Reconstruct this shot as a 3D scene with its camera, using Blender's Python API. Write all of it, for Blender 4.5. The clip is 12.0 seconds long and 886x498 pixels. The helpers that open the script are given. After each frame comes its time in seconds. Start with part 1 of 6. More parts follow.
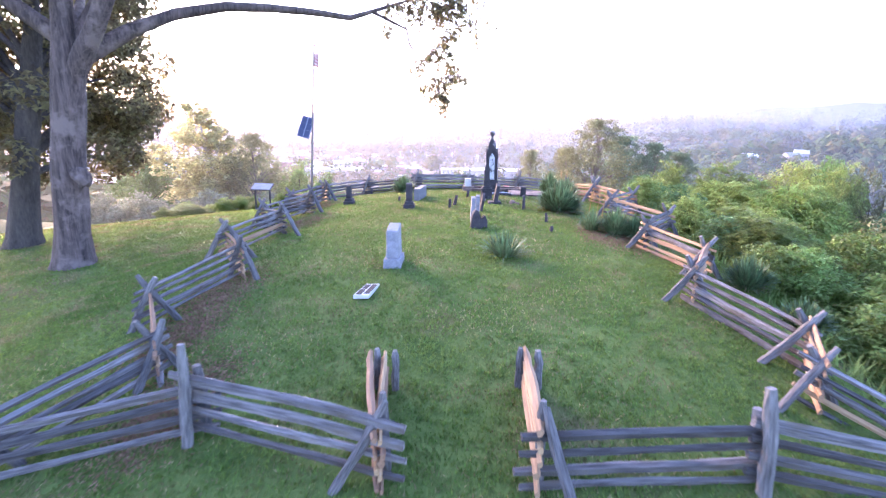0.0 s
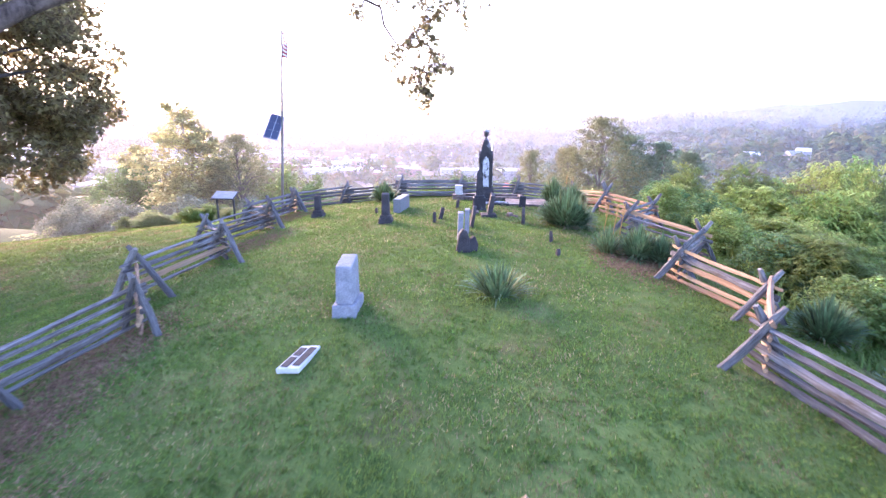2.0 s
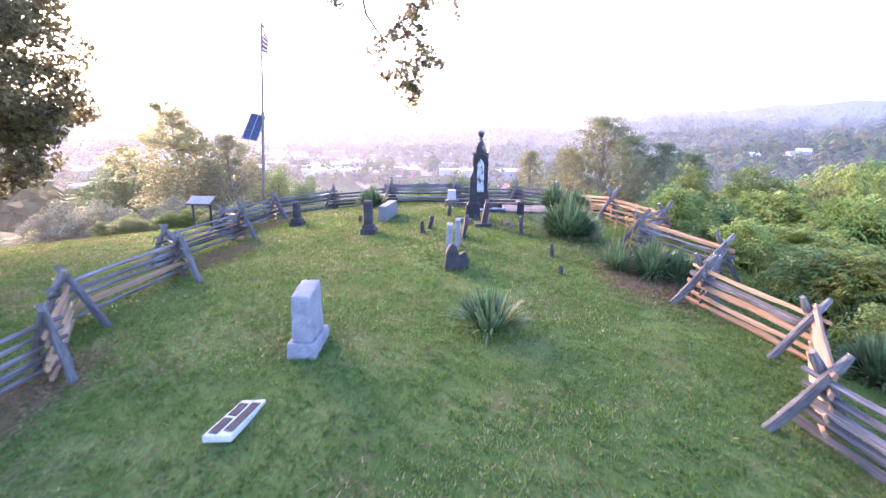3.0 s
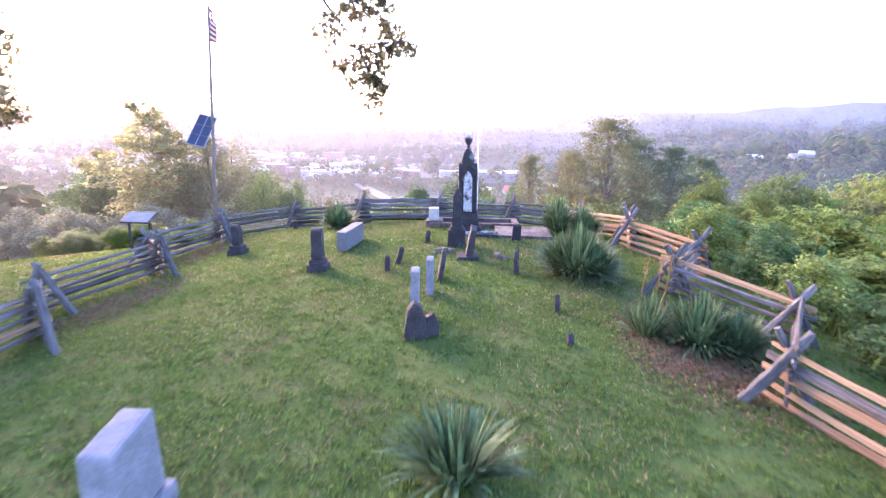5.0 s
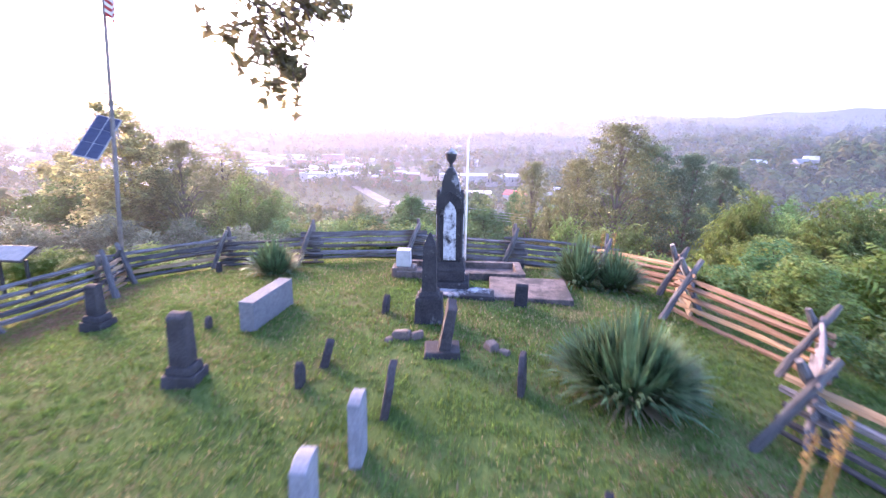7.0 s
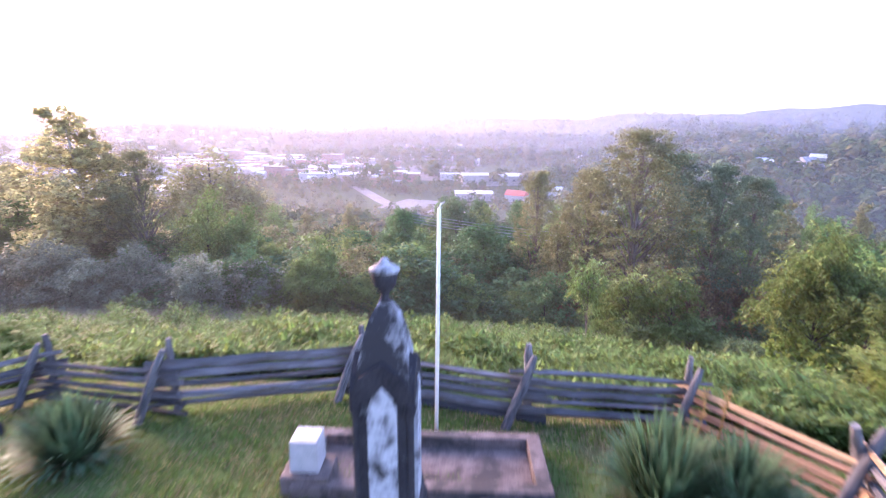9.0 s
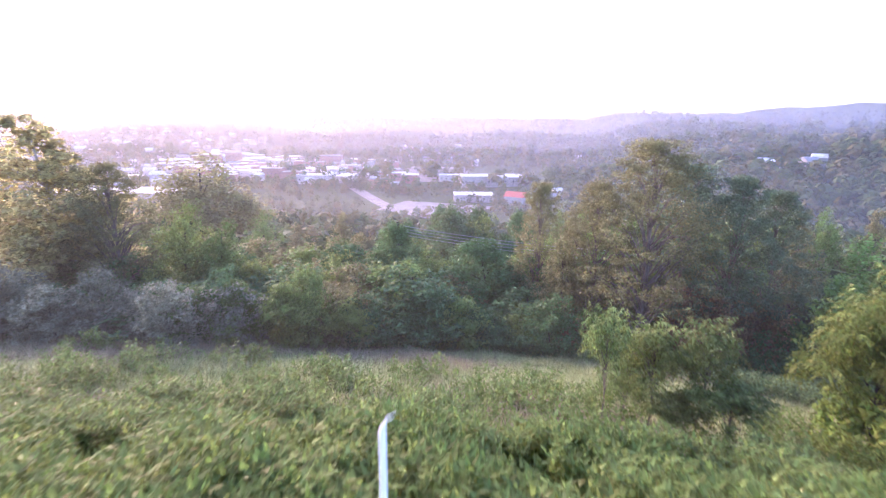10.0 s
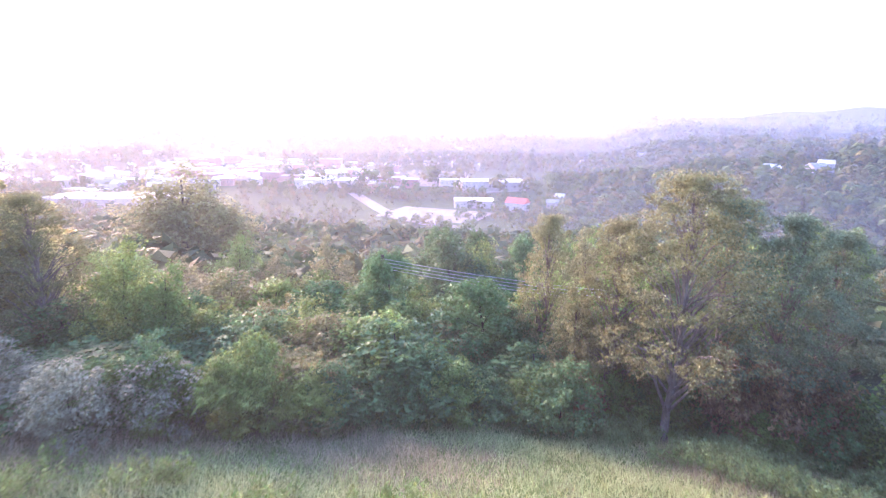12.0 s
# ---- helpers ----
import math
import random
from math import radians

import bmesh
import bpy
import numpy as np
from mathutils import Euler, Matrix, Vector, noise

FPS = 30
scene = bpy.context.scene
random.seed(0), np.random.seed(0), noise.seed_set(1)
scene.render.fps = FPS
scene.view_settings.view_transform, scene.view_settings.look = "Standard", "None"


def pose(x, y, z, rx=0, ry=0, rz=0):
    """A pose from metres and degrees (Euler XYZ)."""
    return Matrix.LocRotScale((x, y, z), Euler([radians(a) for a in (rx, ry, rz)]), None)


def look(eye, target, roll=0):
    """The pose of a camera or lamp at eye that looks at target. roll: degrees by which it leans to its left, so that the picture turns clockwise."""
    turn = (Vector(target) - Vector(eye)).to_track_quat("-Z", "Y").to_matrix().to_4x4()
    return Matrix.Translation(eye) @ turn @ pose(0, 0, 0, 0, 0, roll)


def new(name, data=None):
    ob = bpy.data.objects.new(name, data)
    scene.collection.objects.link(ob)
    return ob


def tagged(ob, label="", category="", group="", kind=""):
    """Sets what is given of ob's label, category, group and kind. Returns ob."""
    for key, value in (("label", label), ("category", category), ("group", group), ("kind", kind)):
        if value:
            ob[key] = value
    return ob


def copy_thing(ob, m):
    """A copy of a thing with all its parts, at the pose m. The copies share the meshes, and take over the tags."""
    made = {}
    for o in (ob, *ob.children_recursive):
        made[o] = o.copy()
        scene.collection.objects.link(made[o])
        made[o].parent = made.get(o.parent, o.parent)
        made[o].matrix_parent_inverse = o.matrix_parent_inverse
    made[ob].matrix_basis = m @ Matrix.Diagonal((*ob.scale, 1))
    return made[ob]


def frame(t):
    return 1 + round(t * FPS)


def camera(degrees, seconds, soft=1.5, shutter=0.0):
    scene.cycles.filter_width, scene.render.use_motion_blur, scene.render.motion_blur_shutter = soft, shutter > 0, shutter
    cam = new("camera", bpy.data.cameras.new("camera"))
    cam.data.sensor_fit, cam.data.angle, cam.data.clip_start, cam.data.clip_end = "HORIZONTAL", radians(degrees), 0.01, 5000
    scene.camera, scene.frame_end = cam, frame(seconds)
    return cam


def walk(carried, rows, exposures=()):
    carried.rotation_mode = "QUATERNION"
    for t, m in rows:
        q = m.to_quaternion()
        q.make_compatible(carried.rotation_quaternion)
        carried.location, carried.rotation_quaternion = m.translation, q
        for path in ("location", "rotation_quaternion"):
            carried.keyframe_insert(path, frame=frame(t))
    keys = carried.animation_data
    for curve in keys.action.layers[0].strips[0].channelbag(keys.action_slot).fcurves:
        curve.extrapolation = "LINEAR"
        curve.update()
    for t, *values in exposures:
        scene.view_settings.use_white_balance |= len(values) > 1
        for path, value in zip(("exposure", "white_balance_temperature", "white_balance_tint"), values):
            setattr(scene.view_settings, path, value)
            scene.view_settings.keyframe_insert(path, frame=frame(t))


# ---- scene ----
cam = camera(80.0, 12.0, soft=1.3, shutter=0.7)
PATH = [
    (0, (0.854, 3.712, 3.222), (0.5, 5.619, 2.737), 0.9),
    (0.5, (0.799, 4.559, 3.203), (0.444, 6.466, 2.715), 0.7),
    (1, (0.743, 5.375, 3.176), (0.389, 7.282, 2.689), 0.7),
    (1.5, (0.73, 6.157, 3.139), (0.376, 8.065, 2.654), 0.7),
    (2, (0.743, 6.952, 3.135), (0.388, 8.86, 2.649), 0.6),
    (2.5, (0.735, 7.767, 3.113), (0.38, 9.674, 2.628), 0.6),
    (3, (0.726, 8.537, 3.105), (0.373, 10.445, 2.62), 0.6),
    (3.2, (0.718, 8.835, 3.083), (0.367, 10.744, 2.603), 0.6),
    (5, (0.684, 11.945, 3.135), (0.329, 13.853, 2.655), 0.7),
    (5.5, (0.636, 13.02, 3.159), (0.279, 14.928, 2.679), 0.8),
    (6, (0.563, 14.134, 3.182), (0.207, 16.043, 2.702), 0.9),
    (6.5, (0.466, 15.348, 3.193), (0.108, 17.257, 2.717), 1.0),
    (6.7, (0.427, 15.832, 3.19), (0.07, 17.743, 2.719), 1.1),
    (8.3, (0.041, 20.284, 3.368), (-0.321, 22.194, 2.896), 0.8),
    (8.5, (-0.008, 20.889, 3.467), (-0.371, 22.797, 2.991), 0.7),
    (9, (-0.149, 22.402, 3.733), (-0.512, 24.31, 3.256), 0.8),
    (9.5, (-0.298, 24.009, 4.003), (-0.662, 25.917, 3.526), 0.7),
    (10, (-0.514, 25.644, 4.324), (-0.875, 27.553, 3.847), 0.6),
    (10.5, (-0.621, 27.371, 4.563), (-0.986, 29.28, 4.09), 0.7),
    (11, (-0.793, 29.056, 4.885), (-1.159, 30.964, 4.41), 0.7),
    (11.5, (-0.981, 30.756, 5.158), (-1.345, 32.665, 4.686), 0.7),
    (12, (-1.121, 32.454, 5.442), (-1.486, 34.364, 4.974), 0.8),
]
walk(cam, [(t, look(eye, target, roll)) for t, eye, target, roll in PATH],
     exposures=((0, 3.3, 5980, 34), (2.0, 3.24, 5980, 34), (3.5, 3.12, 5980, 35), (5.5, 2.97, 5980, 36), (8.5, 2.8, 5960, 38), (9.5, 2.63, 5950, 39), (10, 2.6, 5950, 39), (10.5, 2.72, 5930, 40), (11.2, 2.98, 5900, 40), (12, 3.12, 5900, 40)))

# ---- light ----
SUN_AZ = radians(-52)          # from +y towards -x
SUN_EL = radians(16)
world = bpy.data.worlds.new("world")
scene.world = world
world.use_nodes = True
wn = world.node_tree
sky = wn.nodes.new("ShaderNodeTexSky")
sky.sky_type = "NISHITA"
sky.sun_disc = False
sky.sun_elevation = radians(20)
sky.sun_rotation = SUN_AZ
sky.air_density, sky.dust_density, sky.ozone_density = 1.0, 1.5, 2.5
wn.nodes["Background"].inputs["Strength"].default_value = 0.15
wn.links.new(sky.outputs[0], wn.nodes["Background"].inputs["Color"])
sun = new("sun", bpy.data.lights.new("sun", "SUN"))
sun.data.energy, sun.data.angle, sun.data.color = 2.0, radians(28), (1.0, 0.65, 0.38)
to_sun = Vector((math.sin(SUN_AZ) * math.cos(SUN_EL), math.cos(SUN_AZ) * math.cos(SUN_EL), math.sin(SUN_EL)))
sun.matrix_world = look(to_sun * 100, (0, 0, 0))


# ---- materials ----
def material(name, low, high, scale=6.0, rough=0.85, bump=0.3, fine=60.0, stain=None, stain_scale=1.2, stain_at=0.55,
             island=0.0, obj=0.0, whole=0.0, stretch=(1, 1, 1), metal=0.0, bump_dist=0.02, through_light=0.0, gloss=0.3):
    """A surface of two colours mixed by coarse and fine noise, with optional stains, random tint and relief."""
    m = bpy.data.materials.new(name)
    m.use_nodes = True
    n, l = m.node_tree.nodes, m.node_tree.links
    bsdf = n["Principled BSDF"]
    bsdf.inputs["Roughness"].default_value = rough
    bsdf.inputs["Metallic"].default_value = metal
    bsdf.inputs["Specular IOR Level"].default_value = gloss
    co = n.new("ShaderNodeTexCoord")
    mp = n.new("ShaderNodeMapping")
    mp.inputs["Scale"].default_value = stretch
    l.new(co.outputs["Object"], mp.inputs["Vector"])
    a = n.new("ShaderNodeTexNoise")
    a.inputs["Scale"].default_value, a.inputs["Detail"].default_value = scale, 6
    b = n.new("ShaderNodeTexNoise")
    b.inputs["Scale"].default_value, b.inputs["Detail"].default_value = fine, 4
    for t in (a, b):
        l.new(mp.outputs[0], t.inputs["Vector"])
    s = n.new("ShaderNodeMath")
    s.operation = "MULTIPLY_ADD"
    s.inputs[1].default_value = 0.45
    l.new(b.outputs["Fac"], s.inputs[0])
    k = n.new("ShaderNodeMath")
    k.operation = "MULTIPLY"
    k.inputs[1].default_value = 0.55
    l.new(a.outputs["Fac"], k.inputs[0])
    l.new(k.outputs[0], s.inputs[2])
    r = n.new("ShaderNodeMapRange")
    r.inputs[1].default_value, r.inputs[2].default_value = 0.36, 0.64
    l.new(s.outputs[0], r.inputs[0])
    mix = n.new("ShaderNodeMix")
    mix.data_type = "RGBA"
    mix.inputs[6].default_value, mix.inputs[7].default_value = (*low, 1), (*high, 1)
    l.new(r.outputs[0], mix.inputs[0])
    out = mix.outputs[2]
    if stain:
        c = n.new("ShaderNodeTexNoise")
        c.inputs["Scale"].default_value, c.inputs["Detail"].default_value = stain_scale, 8
        c.inputs["Roughness"].default_value = 0.65
        l.new(co.outputs["Object"], c.inputs["Vector"])
        q = n.new("ShaderNodeMapRange")
        q.inputs[1].default_value, q.inputs[2].default_value = stain_at - 0.06, stain_at + 0.06
        l.new(c.outputs["Fac"], q.inputs[0])
        m2 = n.new("ShaderNodeMix")
        m2.data_type = "RGBA"
        m2.inputs[7].default_value = (*stain, 1)
        l.new(q.outputs[0], m2.inputs[0])
        l.new(out, m2.inputs[6])
        out = m2.outputs[2]
    if island or obj:
        h = n.new("ShaderNodeHueSaturation")
        if island:
            g = n.new("ShaderNodeNewGeometry")
            src, amount = g.outputs["Random Per Island"], island
        else:
            g = n.new("ShaderNodeObjectInfo")
            src, amount = g.outputs["Random"], obj
        v = n.new("ShaderNodeMapRange")
        v.inputs[3].default_value, v.inputs[4].default_value = 1 - amount, 1 + amount
        l.new(src, v.inputs[0])
        l.new(v.outputs[0], h.inputs["Value"])
        hue = n.new("ShaderNodeMapRange")
        hue.inputs[3].default_value, hue.inputs[4].default_value = 0.5 - 0.05 * amount, 0.5 + 0.05 * amount
        l.new(src, hue.inputs[0])
        l.new(hue.outputs[0], h.inputs["Hue"])
        l.new(out, h.inputs["Color"])
        out = h.outputs[0]
    if whole:
        g2, h2, v2 = n.new("ShaderNodeObjectInfo"), n.new("ShaderNodeHueSaturation"), n.new("ShaderNodeMapRange")
        v2.inputs[3].default_value, v2.inputs[4].default_value = 1 - whole, 1 + whole
        l.new(g2.outputs["Random"], v2.inputs[0])
        l.new(v2.outputs[0], h2.inputs["Value"])
        wn2, v3 = n.new("ShaderNodeTexWhiteNoise"), n.new("ShaderNodeMapRange")
        wn2.noise_dimensions = "1D"
        v3.inputs[3].default_value, v3.inputs[4].default_value = 0.5 - 0.08 * whole, 0.5 + 0.04 * whole
        l.new(g2.outputs["Random"], wn2.inputs["W"])
        l.new(wn2.outputs["Value"], v3.inputs[0])
        l.new(v3.outputs[0], h2.inputs["Hue"])
        l.new(out, h2.inputs["Color"])
        out = h2.outputs[0]
    l.new(out, bsdf.inputs["Base Color"])
    if bump:
        bp = n.new("ShaderNodeBump")
        bp.inputs["Strength"].default_value, bp.inputs["Distance"].default_value = bump, bump_dist
        l.new(s.outputs[0], bp.inputs["Height"])
        l.new(bp.outputs[0], bsdf.inputs["Normal"])
    if through_light:
        tr = n.new("ShaderNodeBsdfTranslucent")
        l.new(out, tr.inputs["Color"])
        ms = n.new("ShaderNodeMixShader")
        ms.inputs[0].default_value = through_light
        l.new(bsdf.outputs[0], ms.inputs[1])
        l.new(tr.outputs[0], ms.inputs[2])
        l.new(ms.outputs[0], n["Material Output"].inputs["Surface"])
    return m


def leaf_mat(name, low, high, amount=0.45, thin=0.5, **more):
    return material(name, low, high, scale=0.6, fine=9.0, rough=0.6, bump=0, island=amount, through_light=thin, gloss=0.15, **more)


LAWN = material("lawn", (0.05, 0.086, 0.022), (0.106, 0.142, 0.042), scale=0.9, fine=26, rough=0.95, bump=0.8,
                stain=(0.11, 0.10, 0.045), stain_scale=0.55, stain_at=0.62, bump_dist=0.05, gloss=0.05)
GRASS = leaf_mat("grass_blades", (0.066, 0.127, 0.024), (0.152, 0.213, 0.049), 0.24, stain=(0.2, 0.165, 0.09), stain_scale=0.9, stain_at=0.55)
VALLEY = material("valley_grass", (0.028, 0.055, 0.024), (0.06, 0.09, 0.04), scale=0.03, fine=0.4, rough=0.95, bump=0, gloss=0.05)
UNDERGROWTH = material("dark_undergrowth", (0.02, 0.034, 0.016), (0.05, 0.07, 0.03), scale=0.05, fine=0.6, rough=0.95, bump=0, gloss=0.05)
WEEDS = leaf_mat("weed_leaves", (0.095, 0.16, 0.036), (0.205, 0.268, 0.082), 0.4)
LEAF_GREEN_WEED = leaf_mat("tall_weed_leaves", (0.12, 0.19, 0.065), (0.24, 0.31, 0.13), 0.4)
MEADOW = leaf_mat("meadow_grass", (0.22, 0.275, 0.11), (0.4, 0.425, 0.205), 0.35)
STRAW = leaf_mat("dry_stems", (0.2, 0.18, 0.11), (0.33, 0.29, 0.19), 0.3)
LEAF_DARK = leaf_mat("dark_leaves", (0.05, 0.112, 0.04), (0.115, 0.2, 0.075), 0.35, thin=0.35, whole=0.2)
LEAF_MID = leaf_mat("green_leaves", (0.085, 0.155, 0.038), (0.18, 0.255, 0.075), 0.35, thin=0.4, whole=0.3)
LEAF_LIGHT = leaf_mat("light_leaves", (0.108, 0.178, 0.036), (0.23, 0.295, 0.082), 0.35, thin=0.48, whole=0.3)
LEAF_GREY = leaf_mat("grey_green_leaves", (0.14, 0.16, 0.1), (0.25, 0.265, 0.178), 0.3, thin=0.4, whole=0.2)
LEAF_GOLD = leaf_mat("golden_leaves", (0.28, 0.27, 0.115), (0.46, 0.43, 0.21), 0.4, thin=0.68)
LEAF_OLIVE = leaf_mat("olive_leaves", (0.125, 0.135, 0.055), (0.24, 0.24, 0.105), 0.35, thin=0.45, whole=0.15)
LEAF_RUST = leaf_mat("rusty_leaves", (0.15, 0.105, 0.055), (0.27, 0.19, 0.1), 0.4, thin=0.4, whole=0.2)
LEAF_OAK = leaf_mat("oak_leaves", (0.1, 0.09, 0.045), (0.21, 0.175, 0.09), 0.45, thin=0.6)
LEAF_LOCUST = leaf_mat("locust_leaves", (0.12, 0.13, 0.055), (0.225, 0.225, 0.105), 0.35, thin=0.5, whole=0.15)
LEAF_BLUE = leaf_mat("blue_green_leaves", (0.08, 0.125, 0.068), (0.16, 0.215, 0.125), 0.35, thin=0.45, whole=0.15)
LEAF_SUMAC = leaf_mat("sumac_leaves", (0.13, 0.195, 0.055), (0.26, 0.32, 0.115), 0.35, thin=0.6, whole=0.2)
STALK = leaf_mat("dry_stalks", (0.2, 0.13, 0.05), (0.34, 0.24, 0.1), 0.3)
YUCCA = leaf_mat("yucca_blades", (0.045, 0.092, 0.04), (0.135, 0.2, 0.098), 0.45, thin=0.25)
FAR_LEAF = [material("far_leaves", lo, hi, scale=0.045, fine=0.3, rough=0.7, bump=0, island=0.1, through_light=0.3, gloss=0.1)
            for lo, hi in (((0.05, 0.085, 0.03), (0.10, 0.145, 0.05)), ((0.035, 0.065, 0.03), (0.075, 0.11, 0.045)), ((0.075, 0.09, 0.035), (0.14, 0.14, 0.06)))]
THATCH = leaf_mat("dead_thatch", (0.2, 0.165, 0.085), (0.33, 0.275, 0.15), 0.35)
TUFT = leaf_mat("grass_tufts", (0.07, 0.14, 0.027), (0.15, 0.222, 0.055), 0.22)
BARK_PALE = material("pale_bark", (0.022, 0.016, 0.015), (0.125, 0.092, 0.085), scale=7, fine=30, bump=1.0, stretch=(1, 1, 0.1), bump_dist=0.06, stain=(0.15, 0.115, 0.105), stain_scale=1.4, stain_at=0.56)
BARK_WHITE = material("whitish_bark", (0.2, 0.19, 0.17), (0.42, 0.4, 0.37), scale=5, fine=30, bump=0.3, stain=(0.1, 0.085, 0.07), stain_scale=2.0, stain_at=0.6)
BARK_SLIM = material("grey_brown_bark", (0.07, 0.055, 0.045), (0.2, 0.165, 0.14), scale=5, fine=26, bump=0.8, stretch=(1, 1, 0.15), bump_dist=0.03)
BARK_DARK = material("dark_bark", (0.025, 0.02, 0.018), (0.07, 0.058, 0.05), scale=3, fine=22, bump=1.0, stretch=(1, 1, 0.25), bump_dist=0.05)
RAIL_GREY = material("weathered_rail_wood", (0.024, 0.022, 0.023), (0.19, 0.182, 0.196), scale=5, fine=60, obj=0.45, stretch=(0.12, 1, 1), bump=0.7, stain=(0.07, 0.055, 0.045), stain_scale=2.2, stain_at=0.55)
# tan of fresh split wood, with orange sunlight on east rails put into it
RAIL_FRESH_SUNLIT = material("fresh_and_sunlit_wood", (0.19, 0.115, 0.07), (0.35, 0.225, 0.14), scale=2.2, fine=34, obj=0.25, stretch=(0.12, 1, 1), bump=0.6, stain=(0.17, 0.145, 0.125), stain_scale=1.5, stain_at=0.58)
POLE_GREY = material("weathered_pole_wood", (0.04, 0.038, 0.04), (0.2, 0.192, 0.197), scale=4, fine=48, obj=0.3, stretch=(1, 1, 0.12), bump=0.8, stain=(0.035, 0.03, 0.028), stain_scale=2, stain_at=0.6)
MARBLE = material("weathered_marble", (0.125, 0.13, 0.155), (0.24, 0.245, 0.285), scale=4, fine=40, bump=0.25, stain=(0.14, 0.14, 0.155), stain_scale=3.5, stain_at=0.6)
STONE_DARK = material("dark_stained_stone", (0.022, 0.019, 0.022), (0.066, 0.06, 0.068), scale=4, fine=45, bump=0.4, stain=(0.03, 0.027, 0.028), stain_scale=3, stain_at=0.55)
STONE_STREAK = material("streaked_marble", (0.28, 0.28, 0.3), (0.5, 0.5, 0.53), scale=3, fine=30, bump=0.3, stain=(0.035, 0.032, 0.034), stain_scale=2.6, stain_at=0.47)
STONE_BLACK = material("black_grown_marble", (0.016, 0.014, 0.017), (0.048, 0.044, 0.05), scale=4, fine=40, bump=0.4, stain=(0.22, 0.22, 0.24), stain_scale=3.0, stain_at=0.66)
DIE_MARBLE = material("white_die_marble", (0.34, 0.34, 0.37), (0.52, 0.52, 0.56), scale=3, fine=30, bump=0.3, stain=(0.03, 0.028, 0.03), stain_scale=3.2, stain_at=0.54)
GRANITE = material("grey_granite", (0.1, 0.1, 0.112), (0.18, 0.18, 0.196), scale=20, fine=160, bump=0.15)
CONCRETE = material("old_concrete", (0.085, 0.064, 0.058), (0.2, 0.155, 0.142), scale=7, fine=60, bump=0.5, stain=(0.05, 0.043, 0.04), stain_scale=2.2, stain_at=0.55)
WHITE_PAINT = material("white_paint", (0.72, 0.72, 0.72), (0.82, 0.82, 0.82), rough=0.5, bump=0.05)
WHITE_STONE = material("white_marker_stone", (0.36, 0.355, 0.36), (0.5, 0.49, 0.5), scale=8, bump=0.1)
BRONZE = material("dark_bronze", (0.035, 0.03, 0.03), (0.07, 0.062, 0.06), scale=10, rough=0.8, gloss=0.08, bump=0.1)
POLE_METAL = material("dull_pole_metal", (0.13, 0.12, 0.12), (0.22, 0.2, 0.2), scale=8, rough=0.6, bump=0.05)
METAL_GREY = material("galvanised_steel", (0.33, 0.34, 0.35), (0.48, 0.48, 0.49), scale=8, rough=0.45, metal=0.7, bump=0.05)
BLACK_METAL = material("black_frame_metal", (0.025, 0.025, 0.028), (0.05, 0.05, 0.052), rough=0.5, bump=0.05)
CELL_BLUE = material("solar_cells", (0.045, 0.05, 0.085), (0.075, 0.083, 0.13), scale=8, rough=0.7, bump=0, gloss=0.05)
FLAG_RED = material("red_cloth", (0.42, 0.05, 0.05), (0.52, 0.08, 0.07), rough=0.9, bump=0.1)
FLAG_WHITE = material("white_cloth", (0.74, 0.72, 0.7), (0.82, 0.8, 0.78), rough=0.9, bump=0.1)
MULCH = material("brown_mulch", (0.15, 0.08, 0.048), (0.28, 0.165, 0.105), scale=9, fine=70, bump=0.8, island=0.3)


# ---- builders ----
def mesh_np(name, verts, faces, mat, smooth=False):
    """A mesh from arrays of vertices and of equal-sided faces."""
    verts, faces = np.asarray(verts, dtype=np.float32), np.asarray(faces, dtype=np.int32)
    me = bpy.data.meshes.new(name)
    me.vertices.add(len(verts))
    me.vertices.foreach_set("co", verts.ravel())
    k = faces.shape[1]
    me.loops.add(faces.size)
    me.loops.foreach_set("vertex_index", faces.ravel())
    me.polygons.add(len(faces))
    me.polygons.foreach_set("loop_start", np.arange(0, faces.size, k, dtype=np.int32))
    me.polygons.foreach_set("use_smooth", np.full(len(faces), smooth))
    me.update(calc_edges=True)
    me.materials.append(mat)
    return me


def mesh_bm(name, bm, mat, smooth=False):
    me = bpy.data.meshes.new(name)
    bmesh.ops.recalc_face_normals(bm, faces=bm.faces)
    bm.to_mesh(me)
    bm.free()
    me.materials.append(mat)
    if smooth:
        for p in me.polygons:
            p.use_smooth = True
    return me


def part(name, me, parent, label="", m=None):
    """One mesh as a part of a thing."""
    ob = new(name, me)
    ob.parent = parent
    if m is not None:
        ob.matrix_local = m
    return tagged(ob, label)


def empty(name, m, label, category, group=""):
    ob = new(name)
    ob.empty_display_size = 0.1
    ob.matrix_world = m
    return tagged(ob, label, category, group)


